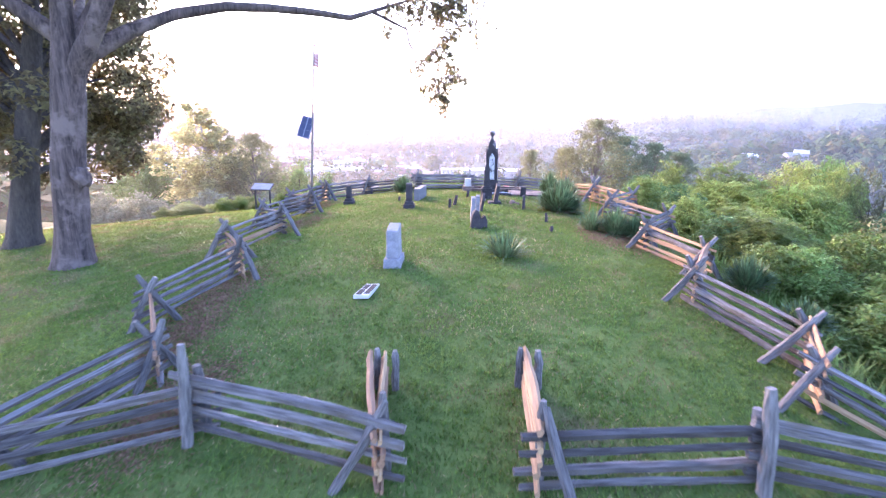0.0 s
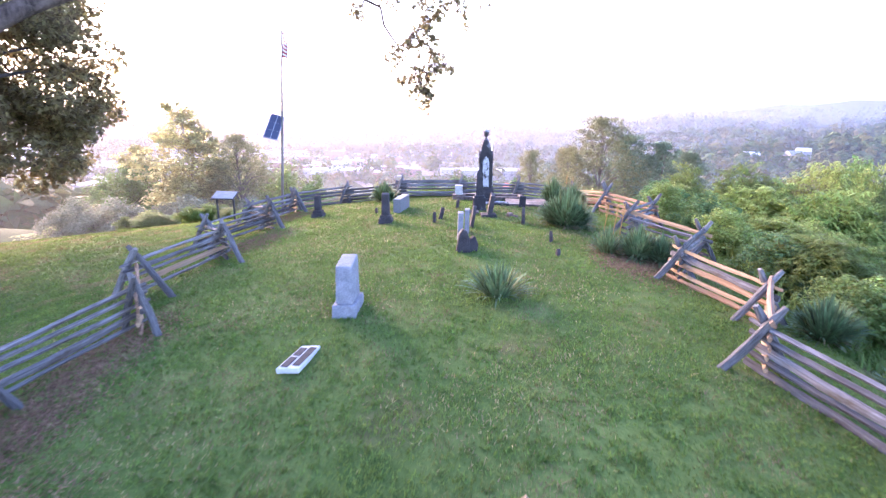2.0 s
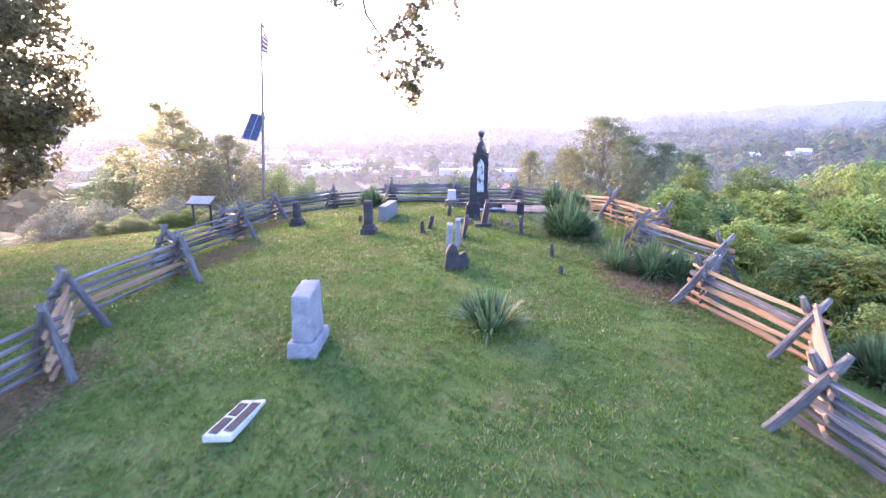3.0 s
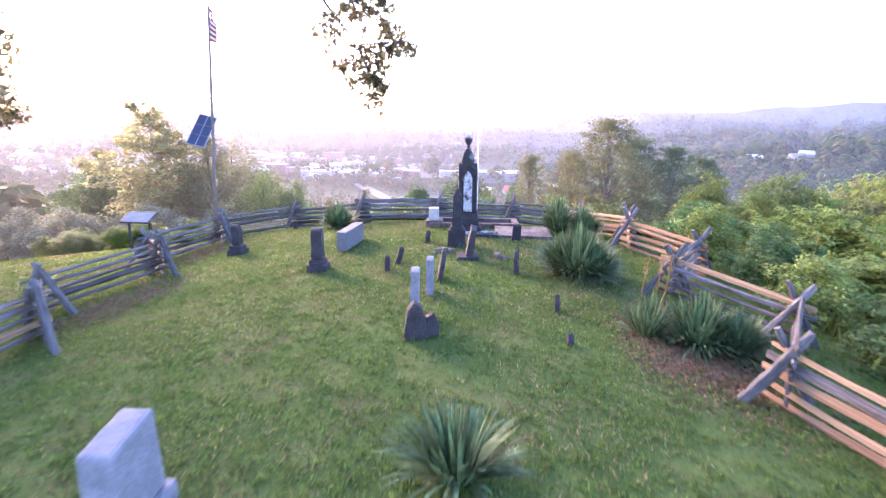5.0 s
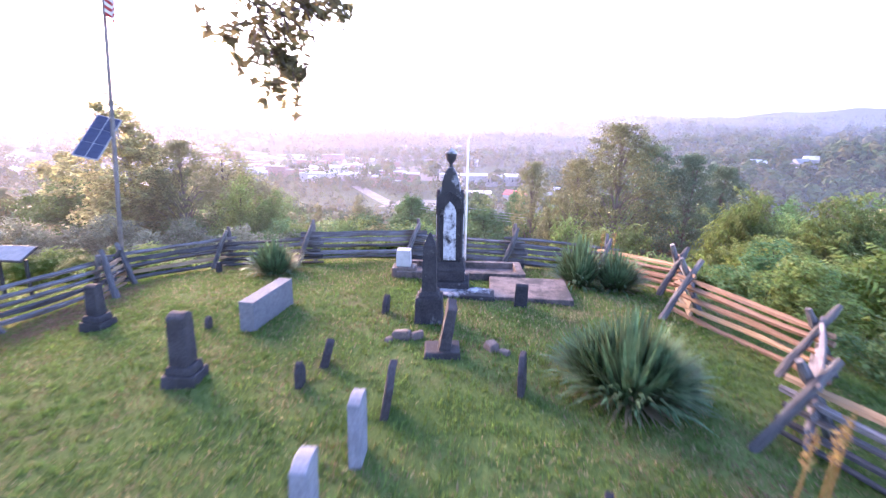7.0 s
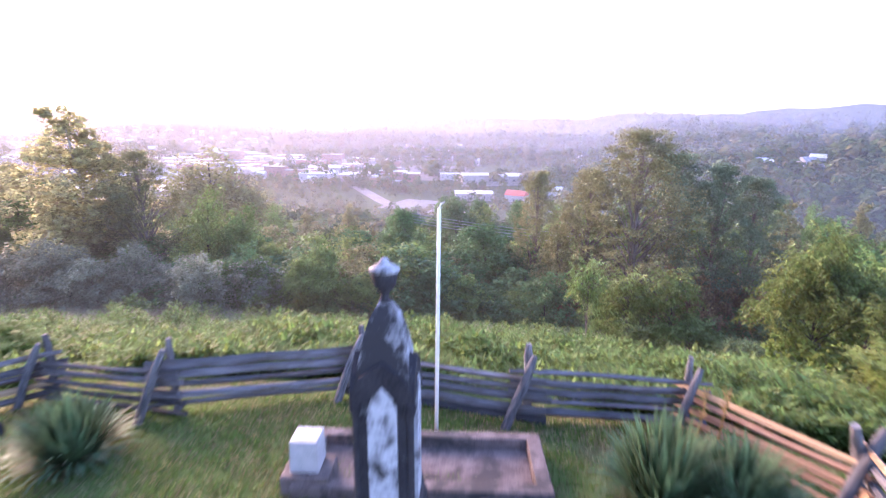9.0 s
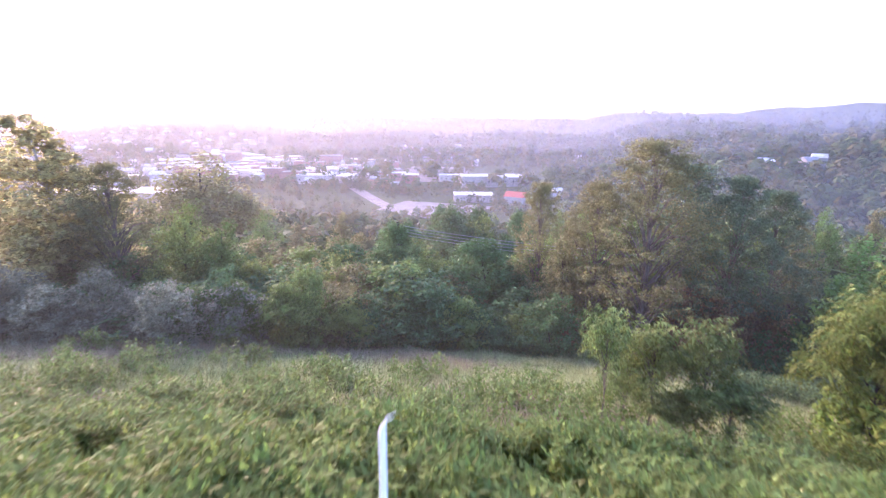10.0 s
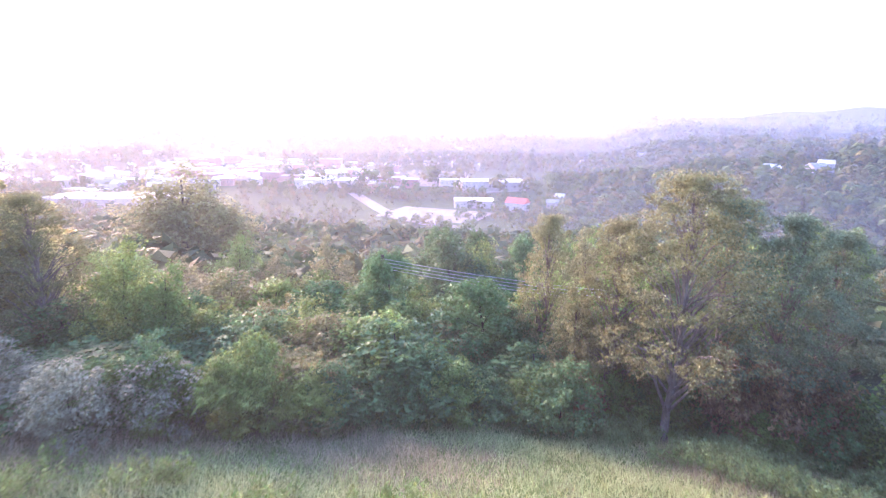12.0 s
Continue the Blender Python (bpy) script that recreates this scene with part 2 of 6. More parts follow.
def box_bm(sx, sy, sz, z0=0.0, bevel=0.01, taper=1.0, bm=None, at=(0, 0), rough=0.0, seed=0, cuts=0):
    """A bevelled block on z0; taper shrinks its top; rough makes its faces uneven."""
    own = bm or bmesh.new()
    made = bmesh.ops.create_cube(own, size=1)["verts"]
    for v in made:
        k = taper if v.co.z > 0 else 1.0
        v.co = Vector((v.co.x * sx * k + at[0], v.co.y * sy * k + at[1], (v.co.z + 0.5) * sz + z0))
    edges = list({e for v in made for e in v.link_edges})
    if bevel:
        bmesh.ops.bevel(own, geom=edges, offset=bevel, segments=2, affect="EDGES", profile=0.6)
    if cuts:
        bmesh.ops.subdivide_edges(own, edges=list(own.edges), cuts=cuts, use_grid_fill=True)
    if rough:
        off = Vector((seed * 3.1, seed * 1.7, seed * 0.9))
        for v in own.verts:
            v.co += noise.noise_vector(v.co * 5 + off) * rough
    return own


def lathe(profile, sides=20, square=False):
    """Vertices and faces of a turned (or square) body from (radius, height) pairs."""
    bm = bmesh.new()
    rings = []
    n = 4 if square else sides
    for r, z in profile:
        ring = []
        for i in range(n):
            a = 2 * math.pi * (i + (0.5 if square else 0)) / n
            q = r * (math.sqrt(2) if square else 1)
            ring.append(bm.verts.new((q * math.cos(a), q * math.sin(a), z)))
        rings.append(ring)
    for lo, hi in zip(rings, rings[1:]):
        for i in range(n):
            bm.faces.new((lo[i], lo[(i + 1) % n], hi[(i + 1) % n], hi[i]))
    bm.faces.new(rings[0][::-1])
    bm.faces.new(rings[-1])
    return bm


def tube(points, radii, sides=8, wob=0.0, seed=0):
    """Vertices and quads of a tapering round limb along a polyline, closed by its shrunken ends."""
    pts = [Vector(p) for p in points]
    verts, faces = [], []
    rng = np.random.default_rng(seed)
    for i, p in enumerate(pts):
        d = (pts[min(i + 1, len(pts) - 1)] - pts[max(i - 1, 0)]).normalized()
        u = d.cross(Vector((0.3, 0.9, 0.2))).normalized()
        w = d.cross(u)
        for j in range(sides):
            a = 2 * math.pi * j / sides
            r = radii[i] * (1 + wob * rng.uniform(-1, 1))
            verts.append(p + u * (math.cos(a) * r) + w * (math.sin(a) * r))
    for i in range(len(pts) - 1):
        for j in range(sides):
            a, b = i * sides + j, i * sides + (j + 1) % sides
            faces.append((a, b, b + sides, a + sides))
    return verts, faces


def join_np(pieces):
    v, f, k = [], [], 0
    for a, b in pieces:
        v.append(np.asarray([tuple(p) for p in a], dtype=np.float32))
        f.append(np.asarray(b, dtype=np.int32) + k)
        k += len(a)
    return np.concatenate(v), np.concatenate(f)


def leaves(rng, centres, radii, per, size, flat=0.7, long=1.7, wild=0.6, soft=False, three=False):
    """Many single leaves (folded-less rhombs) in clumps round the centres."""
    c = np.repeat(np.asarray(centres), per, axis=0)
    r = np.repeat(np.asarray(radii), per)[:, None]
    n = len(c)
    d = rng.normal(size=(n, 3))
    d /= np.linalg.norm(d, axis=1, keepdims=True)
    reach = np.abs(rng.normal(size=(n, 1))) * 0.62 if soft else rng.uniform(0.35, 1.0, (n, 1)) ** 0.6
    p = c + d * r * reach * np.array([1, 1, flat])
    nor = d * (1.2 - wild) + rng.normal(size=(n, 3)) * wild + np.array([0, 0, 0.5])
    nor /= np.linalg.norm(nor, axis=1, keepdims=True)
    t = np.cross(nor, rng.normal(size=(n, 3)))
    t /= np.linalg.norm(t, axis=1, keepdims=True)
    s = np.cross(nor, t)
    k = size * rng.uniform(0.6, 1.3, (n, 1))
    if three:
        v = np.stack([p - t * k * long * 0.5 - s * k * 0.55, p + t * k * long * 0.65, p - t * k * long * 0.3 + s * k * 0.6], axis=1).reshape(-1, 3)
        return v, np.arange(3 * n).reshape(n, 3)
    v = np.stack([p - t * k * long / 2, p + s * k / 2, p + t * k * long / 2, p - s * k / 2], axis=1).reshape(-1, 3)
    f = np.arange(4 * n).reshape(n, 4)
    return v, f


def blades(rng, base, height, width, lean, bend=0.5, three=False):
    """Pointed blades at the base points: two quads each, or one slim triangle."""
    n = len(base)
    a = rng.uniform(0, 2 * math.pi, n)
    out = np.stack([np.cos(a), np.sin(a), np.zeros(n)], 1)
    side = np.stack([-np.sin(a), np.cos(a), np.zeros(n)], 1)
    h = (height * rng.uniform(0.55, 1.15, n))[:, None]
    w = (width * rng.uniform(0.7, 1.2, n))[:, None]
    le = (lean * rng.uniform(0.2, 1.2, n))[:, None]
    up = np.array([[0, 0, 1.0]])
    if three:
        tip = base + up * h * (1 - bend * le * 0.6) + out * h * le
        v = np.stack([base - side * w * 0.6, base + side * w * 0.6, tip], 1).reshape(-1, 3)
        return v, np.arange(3 * n).reshape(n, 3)
    mid = base + up * h * 0.6 + out * h * le * 0.4
    top = base + up * h * (1 - bend * le * 0.6) + out * h * le
    v = np.stack([base - side * w / 2, base + side * w / 2, mid + side * w * 0.42, mid - side * w * 0.42,
                  top + side * w * 0.06, top - side * w * 0.06], 1).reshape(-1, 3)
    k = np.arange(n)[:, None] * 6
    f = np.concatenate([k + np.array([[0, 1, 2, 3]]), k + np.array([[3, 2, 4, 5]])])
    return v, f


def smooth01(a):
    a = np.clip(a, 0, 1)
    return a * a * (3 - 2 * a)


# ---- ground ----
ROW_Y = (-400, -60, 0, 6, 8.5, 11, 13, 15, 19, 22, 25.5, 28, 30, 33, 40, 54, 58.5, 64, 90, 150, 260, 340)
ROW_Z = (-60, -9, -1.5, -0.95, -0.7, -0.4, -0.18, -0.03, 0.09, 0.15, 0.15, 0.0, -0.4, -1.65, -4.4, -9.4, -10.9, -12.8, -21, -34, -45, -48)


def ground_z(x, y):
    """Height of the land: the grave knoll, its slopes, the valley floor and the hills beyond."""
    x, y = np.asarray(x, dtype=float), np.asarray(y, dtype=float)
    ys = y + 0.4 * np.maximum(-x - 10, 0) * (1 - smooth01((y - 24) / 10))
    z = sum(np.interp(ys + k, ROW_Y, ROW_Z) for k in (-0.8, 0, 0.8)) / 3
    near = 1 - smooth01((y - 29) / 24)
    dx = x + 1.5
    knoll = -np.where(dx < 0, 0.0135, 0.0102) * np.minimum(np.abs(dx), 9.0) ** 2 - 0.085 * np.maximum(np.abs(dx) - 9.0, 0) - 0.3 * np.maximum(np.abs(dx) - 21.0, 0)
    right = -0.32 * np.maximum(x - 5.6, 0) - 0.2 * np.maximum(x - 9, 0)
    z = z + near * np.maximum(knoll, -14) + np.maximum(right, -14) * (1 - 0.85 * smooth01((y - 27) / 9)) * (1 - smooth01((y - 60) / 60))
    far = smooth01((y - 150) / 250)
    lump = 7 * np.sin(x / 97 + 1.3) * np.cos(y / 143 + 0.6) + 4 * np.sin(x / 41 + y / 67)
    rise = 17 * smooth01((y - 640) / 420) + 36 * smooth01((y - 1150) / 1300)
    east = 26 * smooth01((x - 10 - 0.06 * (y - 400)) / 190) * smooth01((y - 230) / 200) + 70 * smooth01((x - 900) / 700) * smooth01((y - 1200) / 1200)
    west = 13 * smooth01((-x - 0.42 * y - 40) / 220) * smooth01((y - 380) / 250)
    hill = rise + east + west
    z = z + far * (hill + lump * np.clip(hill / 25, 0, 1))
    return z


def edge_y(x):
    """Where the rough field ends and the wood begins."""
    return np.interp(x, (-60, -45, -28, -20, -14, -6, 1, 5, 18, 30), (42, 44, 47.5, 48, 51, 57, 58, 60, 65, 69))


def gz(x, y):
    return float(ground_z(x, y))


def spaced(limit, first, growth):
    out, step = [0.0], first
    while out[-1] < limit:
        out.append(out[-1] + step)
        step *= growth
    return out


gx = np.concatenate([np.arange(-22, 16, 0.4), 16 + np.array(spaced(3200, 0.5, 1.09))])
gx = np.concatenate([-22 - np.array(spaced(3200, 0.5, 1.09))[1:][::-1], gx])
gy = np.concatenate([-6 - np.array(spaced(600, 0.6, 1.16))[1:][::-1], np.arange(-6, 58, 0.4), 58 + np.array(spaced(3900, 0.5, 1.05))])
X, Y = np.meshgrid(gx, gy)
Z = ground_z(X, Y)
ny, nx = X.shape
idx = np.arange(nx * ny).reshape(ny, nx)
quads = np.stack([idx[:-1, :-1], idx[:-1, 1:], idx[1:, 1:], idx[1:, :-1]], -1).reshape(-1, 4)
ground = new("ground", mesh_np("ground", np.stack([X, Y, Z], -1).reshape(-1, 3), quads, LAWN, True))
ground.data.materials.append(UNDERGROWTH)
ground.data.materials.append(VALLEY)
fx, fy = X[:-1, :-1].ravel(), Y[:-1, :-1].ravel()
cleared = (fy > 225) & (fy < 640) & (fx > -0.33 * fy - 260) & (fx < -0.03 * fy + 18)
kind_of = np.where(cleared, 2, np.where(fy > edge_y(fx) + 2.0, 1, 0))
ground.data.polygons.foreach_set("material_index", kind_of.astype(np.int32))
tagged(ground, "mown green knoll falling to a wooded valley", "ground", kind="structure")


# ---- split rail fence ----
def rail_mesh(seed, mat, sides=5):
    """A split rail along x, one metre long: a rough, slightly bent prism."""
    rng = np.random.default_rng(seed)
    pts = [(-0.5 + i / 8, 0.012 * math.sin(i * 0.7 + seed), 0.009 * math.cos(i * 0.9 + seed * 2)) for i in range(9)]
    prof = rng.uniform(0.6, 1.4, sides)
    verts, faces = [], []
    for i, p in enumerate(pts):
        for j in range(sides):
            a = 2 * math.pi * (j + 0.3) / sides
            r = 0.045 * prof[j] * (1 + 0.2 * rng.uniform(-1, 1)) * (0.8 if i in (0, 8) else 1.0)
            verts.append((p[0], p[1] + 0.85 * r * math.cos(a), p[2] + 1.15 * r * math.sin(a)))
    for i in range(8):
        for j in range(sides):
            a, b = i * sides + j, i * sides + (j + 1) % sides
            faces.append((a, b, b + sides, a + sides))
    me = bpy.data.meshes.new("rail")
    me.from_pydata(verts, [], faces + [tuple(range(sides))[::-1], tuple(range(8 * sides, 9 * sides))])
    me.materials.append(mat)
    return me


def pole_mesh(seed):
    """A round weathered pole along z, one metre long."""
    pts = [(0.009 * math.sin(0.8 * i + seed), 0.009 * math.cos(0.9 * i + seed), i / 7) for i in range(8)]
    v, f = tube(pts, [0.058 * (1 - 0.02 * i) * (0.7 if i == 7 else 1) for i in range(8)], 9, 0.2, seed)
    me = bpy.data.meshes.new("pole")
    me.from_pydata([tuple(p) for p in v], [], [tuple(q) for q in f] + [tuple(range(9))[::-1], tuple(range(63, 72))])
    me.materials.append(POLE_GREY)
    return me


RAILS_GREY = [rail_mesh(s, RAIL_GREY) for s in range(12)]
RAILS_FRESH_SUNLIT = [rail_mesh(s + 20, RAIL_FRESH_SUNLIT) for s in range(4)]
POLES = [pole_mesh(s) for s in range(6)]


def span(a, b, thick=1.0, along="x"):
    """The pose and scale that lay a one metre piece from a to b."""
    a, b = Vector(a), Vector(b)
    d = b - a
    if along == "x":
        q = d.to_track_quat("X", "Z")
        return Matrix.LocRotScale((a + b) / 2, q, (d.length, thick, thick))
    return Matrix.LocRotScale(a, d.to_track_quat("Z", "Y"), (thick, thick, d.length))


rail_rng = np.random.default_rng(5)


def fence_panel(p, q, odd, fresh_sunlit=0.0, rails=5, height=0.84, extra=0.22, thick=1.0, drop=(0.0, 0.0)):
    """One panel of stacked rails from p to q, resting on the ground."""
    a, b = Vector((*p, gz(*p))), Vector((*q, gz(*q)))
    d = (b - a).normalized()
    mid = (a + b) / 2
    panel = empty("split_rail_fence", Matrix.Translation(mid), "weathered split rails stacked zigzag on the grass", "fence", "rail fence panels")
    for i in range(rails):
        h = 0.06 + (height - 0.06) * (i + (0.5 if odd else 0.0)) / (rails - 0.5)
        j = rail_rng.uniform(-0.045, 0.045, 6)
        e1, e2 = extra + 2 * abs(j[0]), extra + 2 * abs(j[1])
        side = Vector((-d.y, d.x, 0)) * (0.035 if odd else -0.035)
        pa = a - d * e1 + Vector((0, 0, h * (1 - drop[0]) + j[2] * 0.35)) + side * (1 + 10 * j[4])
        pb = b + d * e2 + Vector((0, 0, h * (1 - drop[1]) + j[3] * 0.35)) + side * (1 + 10 * j[5])
        pool = RAILS_FRESH_SUNLIT if rail_rng.random() < fresh_sunlit else RAILS_GREY
        me = pool[int(rail_rng.integers(len(pool)))]
        part("rail", me, panel, "", Matrix.Translation(-mid) @ span(pa, pb, thick * rail_rng.uniform(0.7, 1.12)))
    return panel


def crossed_brace(p, towards, foot_at=None, top=1.04):
    """Two poles crossed over a fence corner, feet on both sides; foot_at is the spot of the inner foot."""
    x, y = p
    z = gz(x, y)
    inner = Vector((foot_at[0] - x, foot_at[1] - y, 0)) if foot_at else Vector((towards[0], towards[1], 0)).normalized() * 0.65
    t = Vector((-inner.y, inner.x, 0)).normalized() * 0.06
    brace = empty("crossed_brace", Matrix.Translation((x, y, z)), "two grey weathered poles crossed over the fence corner", "fence brace", "crossed fence braces")
    for s, reach in ((1, 1.0), (-1, 0.75)):
        foot = Vector((x, y, 0)) + inner * (s * reach) + t * s
        foot.z = gz(foot.x, foot.y) - 0.05
        tip = Vector((x, y, z + top + rail_rng.uniform(-0.06, 0.06))) - inner.normalized() * (s * 0.17) + t * s
        part("pole", POLES[int(rail_rng.integers(len(POLES)))], brace, "",
             Matrix.Translation((-x, -y, -z)) @ span(foot, tip, rail_rng.uniform(0.98, 1.2), "z"))
    return brace


def upright_posts(p, towards, top=1.2, gap=0.14, lean=0.05, top2=1.05, stout=1.0, tilt=0.0):
    """Two upright posts that clasp the rails."""
    x, y = p
    n = Vector((towards[0], towards[1], 0)).normalized()
    z = gz(x, y)
    pair = empty("upright_posts", Matrix.Translation((x, y, z)), "pair of grey upright posts clasping the fence rails", "posts", "fence post pairs")
    for s, h in ((-1, top), (1, top2)):
        foot = Vector((x, y, z - 0.1)) + n * (s * (gap + lean))
        tip = Vector((x + tilt, y, z + h)) + n * (s * (gap - lean))
        part("pole", POLES[int(rail_rng.integers(len(POLES)))], pair, "",
             Matrix.Translation((-x, -y, -z)) @ span(foot, tip, stout * rail_rng.uniform(0.95, 1.15), "z"))
    return pair


def leaning_posts(p, foot_at=(-0.28, -0.36), tip_at=(0.05, -0.1)):
    """A pole leaned on the rails in front and an upright post behind them."""
    x, y = p
    z = gz(x, y)
    pair = empty("leaning_posts", Matrix.Translation((x, y, z)), "leaning grey pole and upright post holding the back rails", "posts", "back fence posts")
    for foot, tip in (((x + foot_at[0], y + foot_at[1]), (x + tip_at[0], y + tip_at[1], z + 1.0)), ((x - 0.02, y + 0.13), (x - 0.03, y + 0.11, z + 1.06))):
        part("pole", POLES[int(rail_rng.integers(len(POLES)))], pair, "",
             Matrix.Translation((-x, -y, -z)) @ span((*foot, gz(*foot) - 0.05), tip, rail_rng.uniform(0.95, 1.1), "z"))
    return pair


# where the inner poles of the braces stand, by corner
FEET = {4: (-4.4, 10.3), 5: (-5.6, 11.85), 6: (-5.13, 13.75), 7: (-6.15, 15.5), 8: (-6.05, 17.75), 9: (-7.45, 19.5), 10: (-7.0, 21.65), 12: (-7.9, 25.2),
        19: (2.75, 27.5), 20: (2.43, 25.7), 21: (3.65, 24.05), 22: (2.6, 21.95), 23: (4.05, 20.4), 24: (3.2, 18.4), 25: (4.17, 16.6), 26: (3.4, 14.56), 27: (4.55, 12.6), 28: (4.25, 11.2)}
# corners round the plot, from the gate's west side clockwise to its east side
CORNERS = [(-1.13, 10.2), (-0.65, 8.5), (-3.2, 8.9), (-5.3, 7.8), (-4.6, 9.95), (-6.05, 11.65), (-5.6, 13.95), (-7.05, 15.65),
           (-6.85, 18.3), (-8.2, 19.6), (-7.55, 21.9), (-9.1, 23.4), (-8.5, 25.6), (-9.25, 26.9), (-7.5, 28.55), (-4.9, 28.0),
           (-2.6, 29.1), (-0.19, 28.85), (2.0, 29.5), (3.2, 27.85), (2.95, 26.0), (4.2, 24.2), (3.2, 22.1), (4.65, 20.5),
           (3.7, 18.4), (4.75, 16.7), (3.95, 14.55), (5.2, 12.6), (4.85, 11.4), (7.1, 10.4), (3.52, 9.55), (1.03, 8.75), (0.82, 10.65)]
# share of tan rails by panel: fresh wood, plus sunlight painted on east panels
FRESH_SUNLIT = {0: 1.0, 4: 0.8, 6: 0.8, 12: 0.6, 18: 0.9, 19: 0.6, 20: 0.9, 24: 0.8, 25: 0.9, 27: 0.8, 31: 1.0}
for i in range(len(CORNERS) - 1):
    fence_panel(CORNERS[i], CORNERS[i + 1], i % 2 == 1, FRESH_SUNLIT.get(i, 0.03), 4 if i in (1, 2, 29, 30) else 5, height=0.8 if i == 1 or 18 < i < 32 else (0.74 if i == 2 or 4 <= i < 14 else 0.72), extra=0.1 if i in (0, 31) else 0.22, thick=1.35 if i in (0, 31) else (1.25 if i in (1, 2, 29, 30) else (1.15 if i < 5 or i > 26 else 1.08)),
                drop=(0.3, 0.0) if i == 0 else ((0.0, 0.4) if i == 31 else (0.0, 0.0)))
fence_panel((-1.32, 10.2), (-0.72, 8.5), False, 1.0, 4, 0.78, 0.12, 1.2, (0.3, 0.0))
for i, c in enumerate(CORNERS):
    a, b = CORNERS[max(i - 1, 0)], CORNERS[min(i + 1, len(CORNERS) - 1)]
    t = Vector((b[0] - a[0], b[1] - a[1], 0)).normalized()
    n = (-t.y, t.x)
    if i in (0, 32):
        upright_posts(c, (1, 0.1), 0.6, 0.13, 0.01, 0.58)
    elif i in (2, 30):
        upright_posts(c, (0, 1), 1.28, 0.15, 0.03, 0.9, 1.3, -0.1 if i == 30 else 0.0)
    elif i == 1:
        leaning_posts(c, (-0.52, -0.2), (0.02, 0.05))
    elif i == 31:
        leaning_posts(c, (0.46, -0.6), (0.0, 0.08))
    elif 14 <= i <= 18:
        leaning_posts(c)
    else:
        crossed_brace(c, n, FEET.get(i), 1.02 if i > 18 else 0.98)


# ---- gravestones and the plot ----
def stand(name, x, y, label, category, rz=0.0, sink=0.0, group="", rx=0.0, ry=0.0):
    return empty(name, pose(x, y, gz(x, y) - sink, rx, ry, rz), label, category, group)


def rough_slab(w, d, h, seed, bevel=0.012, taper=0.96, amount=0.012, round_top=0.0, skew=0.0):
    """An upright tablet with uneven faces, rounded or skewed at the top."""
    bm = box_bm(w, d, h, 0, bevel, taper, rough=0, cuts=3)
    off = Vector((seed * 2.3, seed, 0))
    for v in bm.verts:
        k = v.co.z / h
        v.co += noise.noise_vector(v.co * 7 + off) * amount
        if round_top and k > 0.6:
            v.co.z -= round_top * (abs(v.co.y) / (d / 2)) ** 2 * (k - 0.6) / 0.4
        v.co.z += skew * v.co.y * k
    return bm


hs = stand("headstone", -2.37, 14.97, "pale grey marble headstone on a stepped base in the grass", "gravestone", 8)
part("base", mesh_bm("base", box_bm(0.4, 0.76, 0.24, -0.05, 0.02, 0.95, rough=0.01, cuts=3), MARBLE), hs)
die = rough_slab(0.29, 0.6, 0.68, 3, 0.035, 0.92, 0.008, 0.0, 0.14)
bmesh.ops.translate(die, verts=die.verts, vec=(0, 0, 0.19))
part("die", mesh_bm("die", die, MARBLE), hs)

plate = stand("flat_marker", -2.41, 13.2, "flat white stone marker with three dark plates, lying in grass", "grave marker", 0)
slab_v = bmesh.new()
for i, (cx, cy) in enumerate(((-0.16, -0.40), (0.13, -0.33), (0.12, 0.41), (-0.14, 0.33))):
    slab_v.verts.new((cx, cy, 0.0))
slab_v.faces.new(slab_v.verts)
ext = bmesh.ops.extrude_face_region(slab_v, geom=list(slab_v.faces))["geom"]
bmesh.ops.translate(slab_v, verts=[g for g in ext if isinstance(g, bmesh.types.BMVert)], vec=(0, 0, 0.08))
bmesh.ops.bevel(slab_v, geom=list(slab_v.edges), offset=0.008, segments=1, affect="EDGES")
part("slab", mesh_bm("slab", slab_v, WHITE_STONE), plate)
for sx, sy, px_, py_ in ((0.10, 0.3, -0.075, -0.19), (0.10, 0.26, -0.068, 0.14), (0.1, 0.58, 0.06, 0.02)):
    b = box_bm(sx, sy, 0.008, 0.081, 0.002)
    bmesh.ops.translate(b, verts=b.verts, vec=(px_, py_, 0))
    part("plate", mesh_bm("plate", b, BRONZE), plate, "dark metal plate")

dark = stand("broken_stone", -0.96, 18.8, "broken dark slate gravestone leaning in the grass", "gravestone", 14)


def shard(outline, thick, seed):
    """A broken flat stone: an outline in x and z given some thickness, with uneven faces."""
    bm = bmesh.new()
    face = bm.faces.new([bm.verts.new((x, -thick / 2, z)) for x, z in outline])
    ext = bmesh.ops.extrude_face_region(bm, geom=[face])["geom"]
    bmesh.ops.translate(bm, verts=[g for g in ext if isinstance(g, bmesh.types.BMVert)], vec=(0, thick, 0))
    bmesh.ops.bevel(bm, geom=list(bm.edges), offset=min(0.015, thick * 0.14), segments=1, affect="EDGES")
    for v in bm.verts:
        v.co += noise.noise_vector(v.co * 6 + Vector((seed, 0, 0))) * min(0.02, thick * 0.2)
    return bm


part("slate", mesh_bm("slate", shard(((-0.2, -0.05), (0.13, -0.05), (0.13, 0.3), (0.05, 0.5), (-0.05, 0.55), (-0.13, 0.42)), 0.16, 5), STONE_DARK), dark)
part("fragment", mesh_bm("fragment", shard(((-0.12, -0.05), (0.15, -0.05), (0.13, 0.2), (0.02, 0.38), (-0.06, 0.3)), 0.14, 8), STONE_DARK), dark, "", pose(0.17, 0.05, 0, 0, 6, 14))


